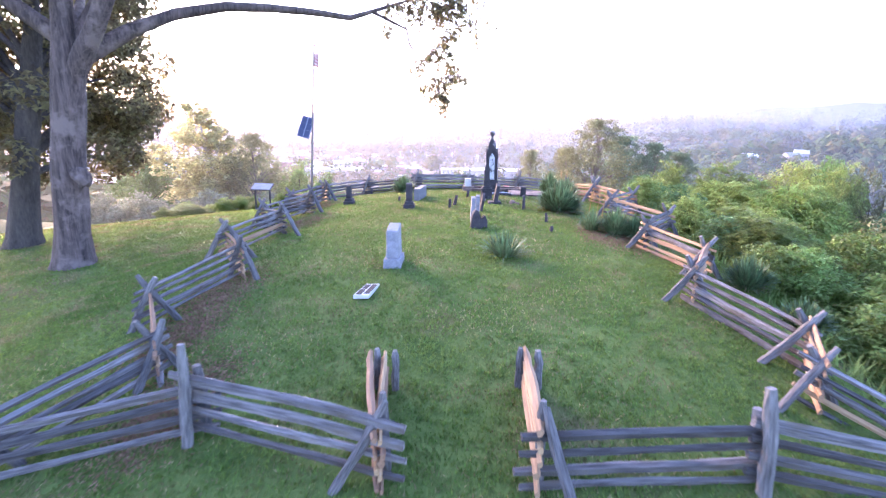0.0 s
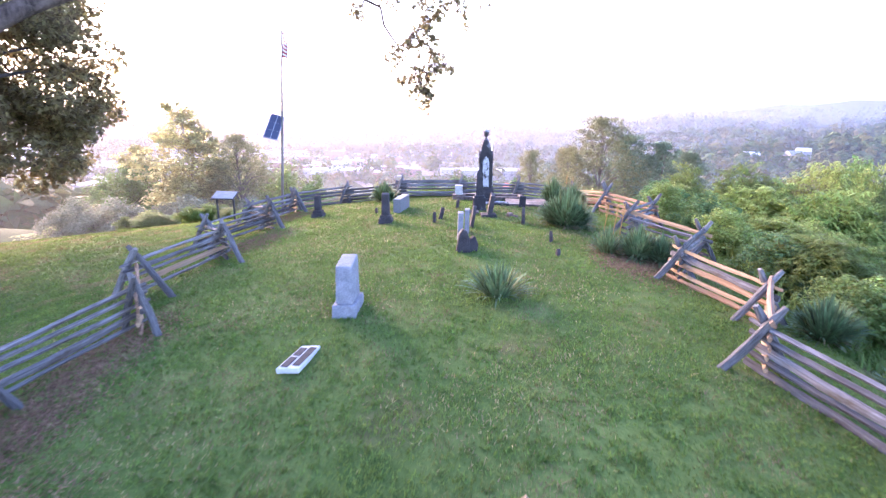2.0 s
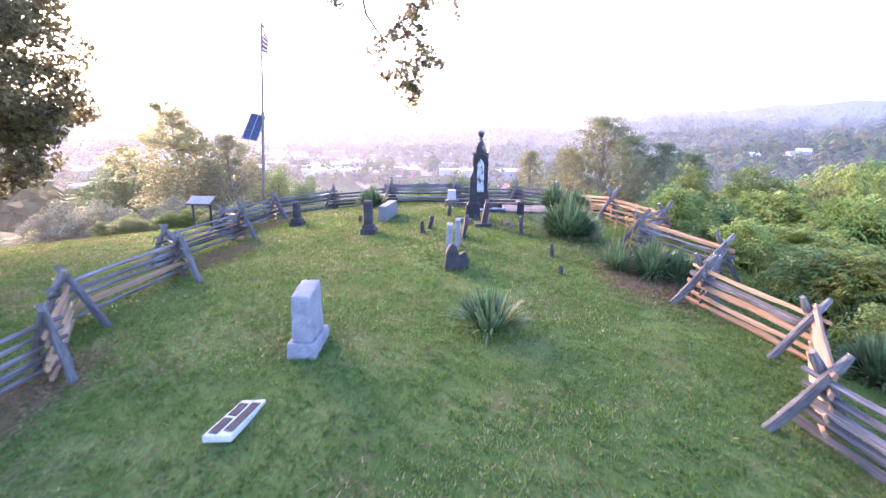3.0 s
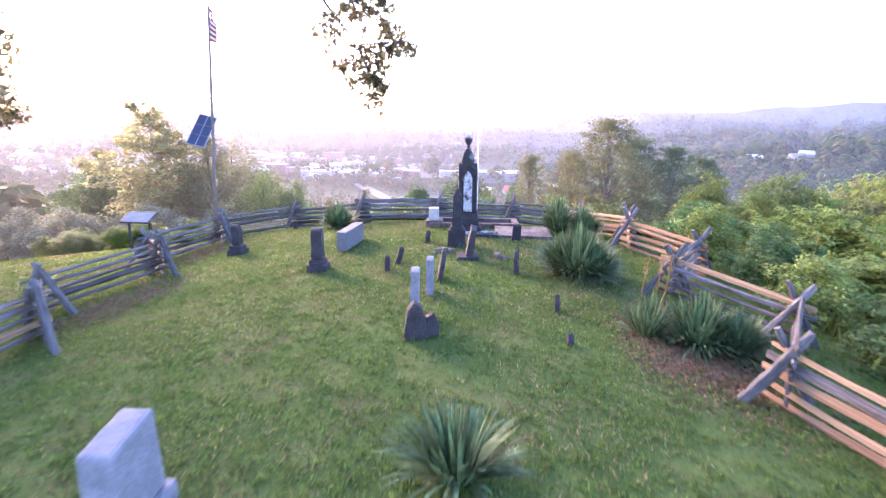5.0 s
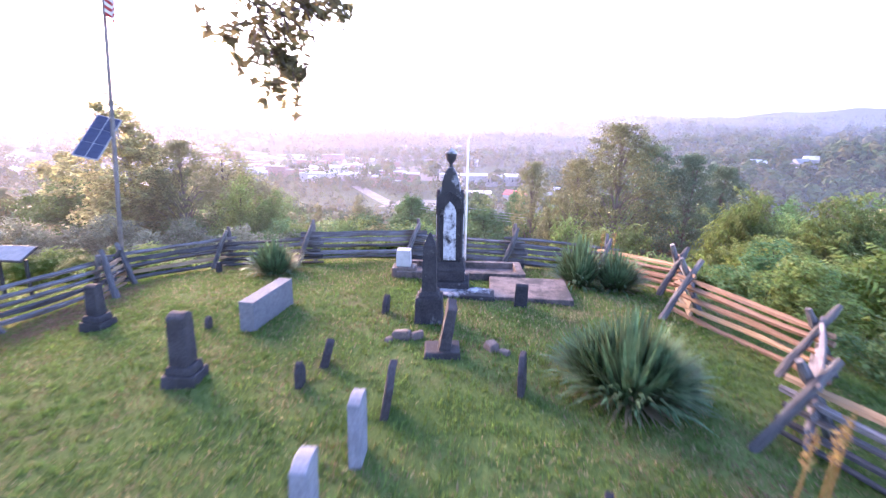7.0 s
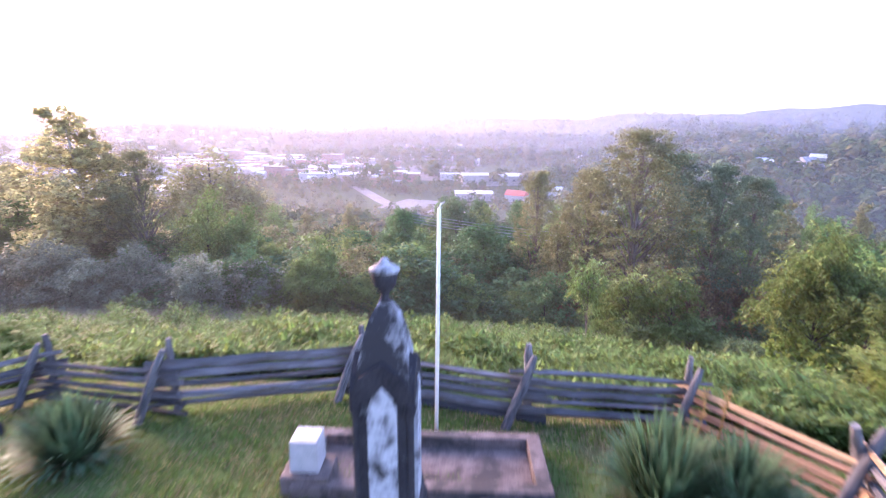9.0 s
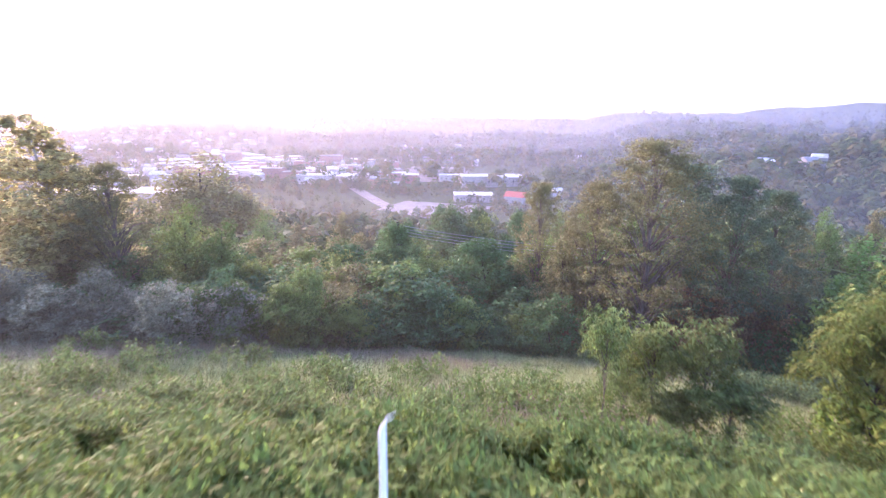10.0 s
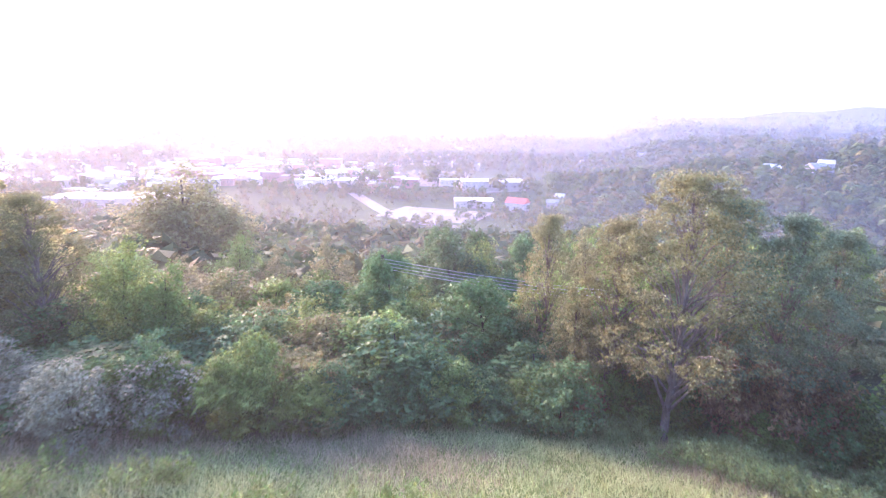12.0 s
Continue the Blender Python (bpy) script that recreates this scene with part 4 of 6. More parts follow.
# ---- trees ----
def shrub_mesh(rng, h, r, clumps, per, leaf, mat, base=0.0, shape="dome", name="crown"):
    """A crown of lobes, each a heap of leaf clumps, h high and r wide, with gaps between the lobes."""
    steps = {"dome": ((0, 0.55), (0.2, 0.92), (0.45, 1.0), (0.7, 0.84), (0.88, 0.55), (1, 0.12)),
             "spire": ((0, 0.7), (0.15, 1.0), (0.35, 1.0), (0.55, 0.78), (0.75, 0.52), (0.9, 0.28), (1, 0.06)),
             "tall": ((0, 0.5), (0.2, 0.9), (0.4, 1.0), (0.65, 0.8), (0.85, 0.5), (1, 0.15)),
             "heap": ((0, 0.95), (0.3, 1.0), (0.6, 0.85), (0.85, 0.55), (1, 0.15))}[shape]
    airy = shape in ("spire", "tall")
    lobes = max(9, clumps // 9)
    grid = np.linspace(0, 1, 60)
    share = np.cumsum(np.interp(grid, [p[0] for p in steps], [p[1] for p in steps]) ** 1.5 + 0.05)
    share = (share - share[0]) / (share[-1] - share[0])
    cen, rad = [], []
    for i in range(lobes):
        u = float(np.interp((i + rng.uniform(0.1, 0.9)) / lobes, share, grid))
        wide = float(np.interp(u, [p[0] for p in steps], [p[1] for p in steps])) * r * rng.uniform(0.8, 1.12)
        lr = min(r * (rng.uniform(0.17, 0.3) if airy else rng.uniform(0.26, 0.4)), 0.3 * (h - base))
        a, q = 2.4 * i + rng.uniform(-0.5, 0.5), max(0.0, wide - lr) * rng.uniform(0.2 if airy else 0.5, 1.05)
        c = np.array((math.cos(a) * q, math.sin(a) * q, base + u * (h - base)))
        for k in range(9):
            d = rng.normal(size=3)
            d /= np.linalg.norm(d)
            d[2] = d[2] * 0.75 + 0.15
            cen.append(c + d * lr * rng.uniform(0.6, 1.05))
            rad.append(lr * rng.uniform(0.32, 0.6))
    v, f = leaves(rng, cen, rad, per, leaf, 0.85, 1.5, 0.5, False, True)
    ax = np.percentile(np.hypot(v[:, 0], v[:, 1]), 97)
    lo, hi = np.percentile(v[:, 2], 0.5), np.percentile(v[:, 2], 99.8)
    v[:, :2] *= r / ax
    v[:, 2] = np.maximum(base + (v[:, 2] - lo) * (h - base) / (hi - lo), 0.02)
    cen = [(c[0] * r / ax, c[1] * r / ax, base + (c[2] - lo) * (h - base) / (hi - lo)) for c in cen]
    return mesh_np(name, v, f, mat), cen


def frond_crown(rng, h, r, tips, leaf_m, length=0.62, base=0.12):
    """A crown of long arching compound leaves, each a rib of paired drooping leaflets, in tufts at the stem tips."""
    lobes = 13
    la, lq = 2.4 * np.arange(lobes) + rng.uniform(-0.4, 0.4, lobes), r * 0.68 * np.sqrt((np.arange(lobes) + 0.4) / lobes)
    lz = np.maximum(h * (0.8 - 0.5 * (lq / r) ** 2) * rng.uniform(0.7, 1.05, lobes), base * h)
    j = rng.integers(0, lobes, tips)
    d = rng.normal(size=(tips, 3))
    d /= np.linalg.norm(d, axis=1, keepdims=True)
    d[:, 2] = np.abs(d[:, 2]) * 0.9 - 0.1
    tip = np.stack([np.cos(la) * lq, np.sin(la) * lq, lz], 1)[j] + d * np.array([0.36 * r, 0.36 * r, 0.24 * h]) * rng.uniform(0.7, 1.05, (tips, 1))
    k = np.repeat(np.arange(tips), 8)
    n = len(k)
    az = rng.uniform(0, 2 * math.pi, n)
    out = np.stack([np.cos(az), np.sin(az), np.zeros(n)], 1)
    side = np.stack([-np.sin(az), np.cos(az), np.zeros(n)], 1)
    ln = (length * rng.uniform(0.6, 1.15, n))[:, None]
    rise = rng.uniform(0.0, 1.5, n)[:, None]
    up = np.array([[0.0, 0.0, 1.0]])
    tris = []
    for s in np.linspace(0.2, 1.0, 5):
        p = tip[k] + out * ln * s * 0.9 + up * ln * (rise * s - 0.75 * s * s)
        wide = ln * 0.3 * (1 - 0.75 * (s - 0.45) ** 2 * 3)
        for sg in (-1, 1):
            e = p + side * wide * sg + out * wide * 0.45 - up * wide * rng.uniform(0.2, 0.9, (n, 1))
            tris.append(np.stack([p - out * ln * 0.06, p + out * ln * 0.085, e], 1))
    v = np.concatenate(tris).reshape(-1, 3)
    v[:, 2] = np.maximum(v[:, 2], 0.03)
    return mesh_np("crown", v, np.arange(len(v)).reshape(-1, 3), leaf_m), [tuple(p) for p in tip]


def layered_crown(rng, h, r, base, sprays, per, leaf, mat):
    """An airy crown of flat drooping sprays of fine leaves on rising limbs, with gaps between the tiers."""
    u = (np.arange(sprays) + rng.uniform(0, 1, sprays)) / sprays
    wide = np.interp(u, (0, 0.18, 0.4, 0.65, 0.85, 1), (0.72, 1.0, 0.95, 0.72, 0.42, 0.08))
    a = 2.4 * np.arange(sprays) + rng.uniform(-0.6, 0.6, sprays)
    q = r * wide * np.sqrt(rng.uniform(0.06, 1.0, sprays)) * 0.82
    z = base + u * (h - base) - 0.05 * h * (q / r) ** 2
    cen = np.stack([np.cos(a) * q, np.sin(a) * q, z], 1)
    sub = np.repeat(cen, 5, axis=0) + rng.normal(size=(sprays * 5, 3)) * np.array([0.1 * r, 0.1 * r, 0.014 * h])
    sub[:, 2] = np.minimum(sub[:, 2], h * 0.985)
    v, f = leaves(rng, sub, rng.uniform(0.055, 0.12, len(sub)) * r, per, leaf, 0.55, 1.5, 0.8, False, True)
    return mesh_np("crown", v, f, mat), [tuple(c) for c in cen]


def limbs_mesh(rng, h, tr, cen, mat, base, count=12, lean=(0, 0)):
    """A tapered trunk with limbs that reach into the crown."""
    top = h * 0.9
    pts = [(lean[0] * (k / 6) ** 2 + 0.02 * h * math.sin(k * 1.3), lean[1] * (k / 6) ** 2 + 0.015 * h * math.cos(k * 1.7), -0.4 + (top + 0.4) * k / 6) for k in range(7)]
    rad = [tr * (1.35 if k == 0 else 1.0) * (1 - 0.8 * k / 6) for k in range(7)]
    pieces = [tube(pts, rad, 9, 0.07, int(rng.integers(999)))]
    for i in range(count):
        c = Vector(cen[int(rng.integers(len(cen)))])
        s = min(0.85, max(0.15, (c.z - 0.3 * h * rng.uniform(0.3, 1)) / top))
        k = s * 6
        j = int(k)
        p = Vector(pts[j]).lerp(Vector(pts[min(j + 1, 6)]), k - j)
        r0 = tr * (1 - 0.8 * s) * 0.5
        m1 = p.lerp(c, 0.5) + Vector((0, 0, 0.04 * h))
        pieces.append(tube([p, m1, c], [r0, r0 * 0.55, r0 * 0.12], 6, 0.08, i))
    v, f = join_np(pieces)
    return mesh_np("trunk", v, f, mat, True)


def make_tree(seed, name, label, category, group, h, r, base, tr, leaf_m, bark, clumps, per, leaf, limb=12, shape="dome"):
    rng = np.random.default_rng(seed)
    if shape == "layers":
        crown, cen = layered_crown(rng, h, r, base, clumps, per, leaf, leaf_m)
    else:
        crown, cen = frond_crown(rng, h, r, clumps, leaf_m) if shape == "frond" else shrub_mesh(rng, h, r, clumps, per, leaf, leaf_m, base, shape)
    t = empty(name, Matrix.Translation((0, 0, 0)), label, category, group)
    part("trunk", limbs_mesh(rng, h, tr, cen, bark, base, limb), t)
    part("crown", crown, t)
    if shape == "frond" and clumps > 100:
        part("inner_leaves", shrub_mesh(rng, h * 0.62, r * 0.66, 90, 26, 0.1, LEAF_LIGHT, 0.0, "heap", "inner_leaves")[0], t, "small leaves inside the crown")
    t["h"], t["r"] = h, r
    t["used"] = 0
    return t


KINDS = {
    "broad": make_tree(31, "broadleaf_tree", "green broadleaf tree on the wooded slope", "tree", "slope trees", 12, 5, 1.0, 0.22, LEAF_MID, BARK_DARK, 330, 48, 0.165, 12),
    "dark": make_tree(32, "dark_tree", "dense dark green tree on the wooded slope", "tree", "slope trees", 12, 4.5, 0.5, 0.22, LEAF_DARK, BARK_DARK, 300, 50, 0.165, 12),
    "olive": make_tree(33, "locust_tree", "airy olive-green tree with pale slim trunk", "tree", "airy slope trees", 13, 4.5, 3.6, 0.2, LEAF_OLIVE, BARK_PALE, 430, 26, 0.14, 44, "spire"),
    "locust": make_tree(51, "locust_tree", "tall airy locust with fine olive-brown leaves and slim pale trunk", "tree", "tall locusts", 13, 4.5, 4.2, 0.17, LEAF_LOCUST, BARK_SLIM, 120, 44, 0.075, 90, "layers"),
    "green_locust": make_tree(52, "locust_tree", "tall airy locust with fine blue-green leaves", "tree", "tall locusts", 13, 4.5, 4.0, 0.16, LEAF_BLUE, BARK_SLIM, 120, 44, 0.08, 80, "layers"),
    "light": make_tree(34, "sycamore_tree", "tall pale golden-green tree with white limbs", "tree", "pale slope trees", 13, 4.6, 0.8, 0.22, LEAF_GOLD, BARK_WHITE, 480, 40, 0.15, 34, "tall"),
    "round": make_tree(44, "round_tree", "large round-crowned tree standing above the wood", "tree", "slope trees", 15, 8, 0.0, 0.4, LEAF_OLIVE, BARK_DARK, 560, 44, 0.25, 14),
    "broad_low": make_tree(41, "low_tree", "leafy green young tree on the wooded slope", "tree", "young slope trees", 6, 3.8, 0.0, 0.12, LEAF_MID, BARK_DARK, 260, 40, 0.15, 10, "heap"),
    "dark_low": make_tree(42, "low_dark_tree", "dark green young tree on the wooded slope", "tree", "young slope trees", 6, 3.6, 0.0, 0.12, LEAF_DARK, BARK_DARK, 240, 40, 0.15, 10, "dome"),
    "olive_low": make_tree(43, "low_locust", "olive-green young locust on the wooded slope", "tree", "young slope trees", 6, 3.4, 0.2, 0.1, LEAF_OLIVE, BARK_DARK, 240, 38, 0.13, 14, "dome"),
    "grey": make_tree(35, "olive_shrub", "grey-green silvery shrub at the field edge", "shrub", "grey shrubs", 3.2, 2.4, 0.0, 0.05, LEAF_GREY, BARK_DARK, 150, 50, 0.085, 14, "heap"),
    "sumac": make_tree(36, "sumac_shrub", "bright green leafy shrub outside the fence", "shrub", "bright shrubs", 3.4, 2.2, 0.1, 0.05, LEAF_LIGHT, BARK_DARK, 165, 0, 0, 26, "frond"),
    "young_sumac": make_tree(53, "young_sumac", "slender young sumac with long feathery light green leaves", "shrub", "young sumacs", 3.4, 1.5, 0.1, 0.04, LEAF_SUMAC, BARK_SLIM, 42, 0, 0, 40, "frond"),
    "rust": make_tree(45, "rusty_bush", "rusty brown withered bush under the trees", "bush", "rusty bushes", 3.2, 2.2, 0.0, 0.05, LEAF_RUST, BARK_DARK, 150, 34, 0.1, 14, "heap"),
    "bush": make_tree(37, "leafy_bush", "mid green leafy bush on the slope", "bush", "green bushes", 3.2, 2.3, 0.0, 0.05, LEAF_MID, BARK_DARK, 200, 40, 0.095, 8, "heap"),
    "darkbush": make_tree(38, "dark_bush", "dark green dense bush on the slope", "bush", "dark bushes", 3.2, 2.3, 0.0, 0.05, LEAF_DARK, BARK_DARK, 150, 50, 0.09, 8, "heap"),
    "dull": make_tree(39, "olive_bush", "dull olive-green bush with dead stems on the slope", "bush", "olive bushes", 3.4, 2.2, 0.1, 0.05, LEAF_OLIVE, BARK_DARK, 190, 36, 0.09, 14, "dome"),
}
tree_rng = np.random.default_rng(77)


def tree_at(kind, x, y, top, r):
    """A tree of that kind at (x, y), its tip at the height top, its crown r wide."""
    z = gz(x, y)
    if kind + "_low" in KINDS and top - z < 2.0 * r:
        kind = kind + "_low"
    k = KINDS[kind]
    m = pose(x, y, z, 0, 0, float(tree_rng.uniform(0, 360))) @ Matrix.Diagonal((r / k["r"], r / k["r"], max(top - z, 1.0) / k["h"], 1))
    if not k["used"]:
        k["used"] = 1
        k.matrix_world = m
        return k
    c = copy_thing(k, Matrix.Identity(4))
    c.matrix_basis = m
    return c


for kind, x, y, top, r in (("light", -37.1, 58.8, 4.2, 6.3), ("locust", -30.6, 57.6, 1.2, 4.0), ("broad", -26.0, 59.0, -1.8, 2.7), ("round", -66.6, 118, -3.2, 13.0), ("locust", 6.2, 60.0, 3.3, 5.6), ("locust", 3.3, 63.0, 0.3, 3.8),
                           ("green_locust", 9.2, 63.5, 1.6, 4.6), ("green_locust", 12.2, 62.5, 1.0, 4.0), ("green_locust", 15.2, 64.5, 0.0, 4.0), ("locust", -0.6, 67.0, -0.3, 3.0), ("olive", 1.2, 63.0, -4.0, 2.4),
                           ("light", -34.5, 60.5, -1.5, 3.6), ("broad", -22.8, 58.5, -2.9, 2.3), ("broad", -47.5, 62, -2.4, 4.4), ("dark", -52, 70, -3.0, 4.5), ("broad", -60, 74, -4, 5),
                           ("light", -21.2, 71.0, -8.6, 1.5), ("dark", -12.6, 67, -4.0, 2.3), ("dark", -12, 88, -5.6, 3.4), ("dark", -8.5, 90, -6.2, 2.6), ("broad", 19.5, 60, -2.5, 4.0), ("darkbush", 13.5, 60.5, -8.8, 2.2), ("darkbush", 16.2, 61.5, -8.6, 2.4), ("bush", 11.0, 60.0, -9.2, 1.8), ("light", 21.5, 54, -1.8, 3.2), ("broad", 24, 60, -1.5, 4.5)):
    tree_at(kind, x, y, top, r)
# wood behind the field, row on row down the slope
for y0, dx, zt, n in ((5, 2.9, -6.8, 20), (10, 3.4, -6.2, 19), (17, 4.0, -5.9, 18), (27, 4.6, -6.4, 19), (40, 5.4, -8.2, 20)):
    for i in range(n):
        x = -0.42 * y0 - 41 + i * dx + tree_rng.uniform(-1.3, 1.3)
        y = float(edge_y(x)) + y0 + tree_rng.uniform(-2, 2)
        kind = ("broad", "dark", "broad", "olive", "dark")[int(tree_rng.integers(5))] if x < 3 else ("olive", "broad", "broad")[int(tree_rng.integers(3))]
        tree_at(kind, x, y, zt + tree_rng.uniform(-2.2, 1.5), tree_rng.uniform(3.0, 4.6))
# shrubs along the far edge of the field
for i in range(14):
    x = -42 + i * 1.9 + tree_rng.uniform(-0.7, 0.7)
    y = float(edge_y(x)) + tree_rng.uniform(0.4, 2.2)
    tree_at("grey", x, y, gz(x, y) + tree_rng.uniform(2.6, 4.2), tree_rng.uniform(1.8, 2.6))
for i in range(26):
    x = -20 + i * 1.55 + tree_rng.uniform(-0.6, 0.6)
    y = float(edge_y(x)) + tree_rng.uniform(0.8, 3.6)
    kind = ("bush", "bush", "dull", "bush", "darkbush", "darkbush")[int(tree_rng.integers(6))]
    tree_at(kind, x, y, gz(x, y) + tree_rng.uniform(2.6, 5.0), tree_rng.uniform(1.8, 2.6))
for x, y, top, r in ((11.6, 61.0, -6.6, 2.6), (14.0, 62.0, -7.0, 2.4), (1.6, 60.5, -8.4, 1.8), (9.6, 62.4, -6.4, 2.2)):
    tree_at("rust", x, y, top, r)
for x, y, top, r in ((-14.2, 51.6, -4.6, 1.9), (-11.5, 53.5, -6.2, 1.7), (9.3, 41.6, 0.3, 2.2), (11.6, 38.6, 0.6, 2.3), (6.5, 31.6, 0.3, 1.5),
                     (9.4, 30.6, 0.4, 2.4), (11.4, 28.2, 0.5, 2.4), (6.9, 19.8, 0.55, 1.3), (7.6, 21.3, 0.4, 1.6), (8.2, 24.4, 0.2, 1.8), (13.4, 33.0, 0.0, 2.2), (13.6, 39.2, -0.2, 2.2), (13.2, 45.5, -1.4, 2.4), (16.5, 40.5, 0.6, 2.8)):
    tree_at("sumac", x, y, top, r)
for x, y, top, r in ((1.6, 40.7, -0.65, 0.8), (3.1, 41.3, -1.2, 1.3), (4.4, 40.9, -0.85, 1.3), (2.4, 41.6, -2.6, 1.1), (4.9, 40.0, -2.4, 1.3), (3.5, 40.2, -3.2, 1.1)):
    tree_at("young_sumac", x, y, top, r)
for i in range(46):
    x = tree_rng.uniform(7.5, 27)
    y = tree_rng.uniform(9, 50)
    if x < 7.4 + 0.05 * y or (y > 31 and x < 14) or (y < 20 and x < 10):
        continue
    top = -1.2 + 0.02 * y + tree_rng.uniform(-1.2, 1.0) - (0.8 if y < 20 else 0)
    tree_at(("bush", "sumac", "dull", "darkbush", "dull")[int(tree_rng.integers(5))], x, y, max(top, gz(x, y) + 1.2), tree_rng.uniform(1.5, 2.8))
for kind, x, y, top, r in (("bush", 7.7, 14.3, 0.0, 1.4), ("sumac", 8.3, 12.0, -0.3, 1.6), ("bush", 7.3, 17.7, 0.25, 1.2), ("sumac", 9.2, 16.3, 0.3, 1.8), ("bush", 8.0, 9.8, -0.5, 1.5),
                           ("dull", 9.6, 13.4, -0.4, 1.6), ("bush", 9.4, 19.2, 0.4, 1.6)):
    tree_at(kind, x, y, top, r)
for kind, x, y, rise_by, r in (("bush", 6.4, 17.4, 1.2, 0.9), ("darkbush", 6.3, 20.3, 1.3, 1.0), ("bush", 5.7, 22.3, 1.2, 0.9), ("darkbush", 5.9, 24.6, 1.4, 1.0), ("bush", 5.0, 26.6, 1.3, 0.9), ("darkbush", 5.2, 28.4, 1.4, 1.1)):
    tree_at(kind, x, y, gz(x, y) + rise_by, r)
for i in range(30):
    x = tree_rng.uniform(-52, -19)
    y = tree_rng.uniform(30, 52)
    if y < 30 + (-19 - x) * 0.35:
        tree_at(("grey", "bush", "grey", "sumac")[int(tree_rng.integers(4))], x, y, gz(x, y) + tree_rng.uniform(1.6, 3.0), tree_rng.uniform(1.5, 2.6))
for i in range(14):
    x = -22 + i * 0.75 + tree_rng.uniform(-0.3, 0.3)
    y = 31.5 + tree_rng.uniform(-0.8, 1.2) + 0.25 * abs(x + 12) * 0.4
    tree_at("sumac", x, y, gz(x, y) + tree_rng.uniform(0.9, 1.5), tree_rng.uniform(0.7, 1.1))

for i in range(9):
    x = -33 + i * 2.9 + tree_rng.uniform(-0.8, 0.8)
    tree_at("dark" if i % 2 else "broad", x, float(edge_y(x)) + tree_rng.uniform(11, 15), -6.0 + tree_rng.uniform(-0.8, 0.6), tree_rng.uniform(2.8, 3.6))


def bark_tube(points, radii, rings=60, sides=36):
    """A thick bole with long furrows, ridges and an uneven flare at its foot."""
    pts = [Vector(p) for p in points]
    vs, fs = [], []
    for i in range(rings + 1):
        k = i / rings * (len(pts) - 1)
        j = min(int(k), len(pts) - 2)
        p = pts[j].lerp(pts[j + 1], k - j)
        r = radii[j] + (radii[j + 1] - radii[j]) * (k - j)
        for s in range(sides):
            a = 2 * math.pi * s / sides
            q = Vector((math.cos(a) * 3.2, math.sin(a) * 3.2, p.z * 0.55))
            ridge = 0.09 * noise.noise(q) + 0.06 * abs(noise.noise(Vector((q.x * 2.2, q.y * 2.2, q.z * 0.9)))) + 0.05 * noise.noise(Vector((q.x * 3, q.y * 3, q.z * 1.6))) + 0.1 * max(0.0, 1 - i / 6) * math.sin(5 * a + 1)
            vs.append((p.x + math.cos(a) * r * (1 + ridge), p.y + math.sin(a) * r * (1 + ridge), p.z))
    for i in range(rings):
        for s in range(sides):
            a, b = i * sides + s, i * sides + (s + 1) % sides
            fs.append((a, b, b + sides, a + sides))
    return vs, fs


# the two oaks west of the plot
OX, OY = -12.7, 16.6
oz = gz(OX, OY)
oak = empty("oak_tree", Matrix.Translation((OX, OY, oz)), "old oak with thick pale trunk and long low limb", "tree")
rng = np.random.default_rng(91)
to_local = Vector((OX, OY, oz))
bole = [(-12.74, 16.6, oz - 0.3), (-12.7, 16.6, oz + 0.25), (-12.6, 16.6, oz + 1.0), (-12.42, 16.6, 1.6), (-12.0, 16.6, 3.9), (-11.92, 16.6, 4.9), (-11.93, 16.65, 5.6), (-11.85, 16.7, 7.0), (-12.0, 17.0, 9.4)]
pieces = [bark_tube([Vector(p) - to_local for p in bole], [0.7, 0.53, 0.45, 0.43, 0.4, 0.33, 0.28, 0.23, 0.14])]
stem = [(-12.05, 16.6, 3.2), (-11.8, 16.6, 4.1), (-11.3, 16.62, 4.9), (-10.95, 16.65, 5.4), (-10.6, 16.7, 6.1), (-10.1, 17.0, 7.6)]
pieces.append(bark_tube([Vector(p) - to_local for p in stem], [0.3, 0.3, 0.29, 0.26, 0.24, 0.16], 36, 28))
LIMB = [(-11.64, 16.90, 4.68), (-11.06, 18.00, 5.49), (-10.28, 19.00, 6.10), (-9.20, 20.00, 6.47), (-7.99, 20.60, 6.51), (-6.72, 21.20, 6.47), (-5.74, 21.70, 6.37), (-5.05, 22.00, 6.62), (-4.38, 22.40, 6.89), (-3.45, 22.60, 7.19)]
pieces.append(tube([Vector(p) - to_local for p in LIMB], [0.27, 0.215, 0.18, 0.15, 0.13, 0.11, 0.09, 0.07, 0.05, 0.025], 10, 0.08, 5))
TWIG = [(-5.05, 22.00, 6.59), (-4.36, 22.30, 6.27), (-3.99, 22.40, 6.10), (-3.93, 22.50, 5.65), (-3.53, 22.60, 5.06), (-3.09, 22.70, 4.55)]
pieces.append(tube([Vector(p) - to_local for p in TWIG], [0.06, 0.045, 0.035, 0.03, 0.022, 0.012], 7, 0.08, 6))
for a, b, c in (((-11.9, 16.6, 4.6), (-11.2, 17.5, 6.6), (-10.2, 18.6, 8.6)), ((-11.9, 16.7, 5.0), (-14.5, 16.0, 7.0), (-16.5, 15.5, 8.0)), ((-12.0, 16.6, 4.2), (-13.0, 18.3, 6.0), (-14.6, 20.4, 7.4))):
    pieces.append(tube([Vector(a) - to_local, Vector(b) - to_local, Vector(c) - to_local], [0.24, 0.17, 0.06], 9, 0.08, 7))
burl = bmesh.new()
bmesh.ops.create_icosphere(burl, subdivisions=3, radius=0.21)
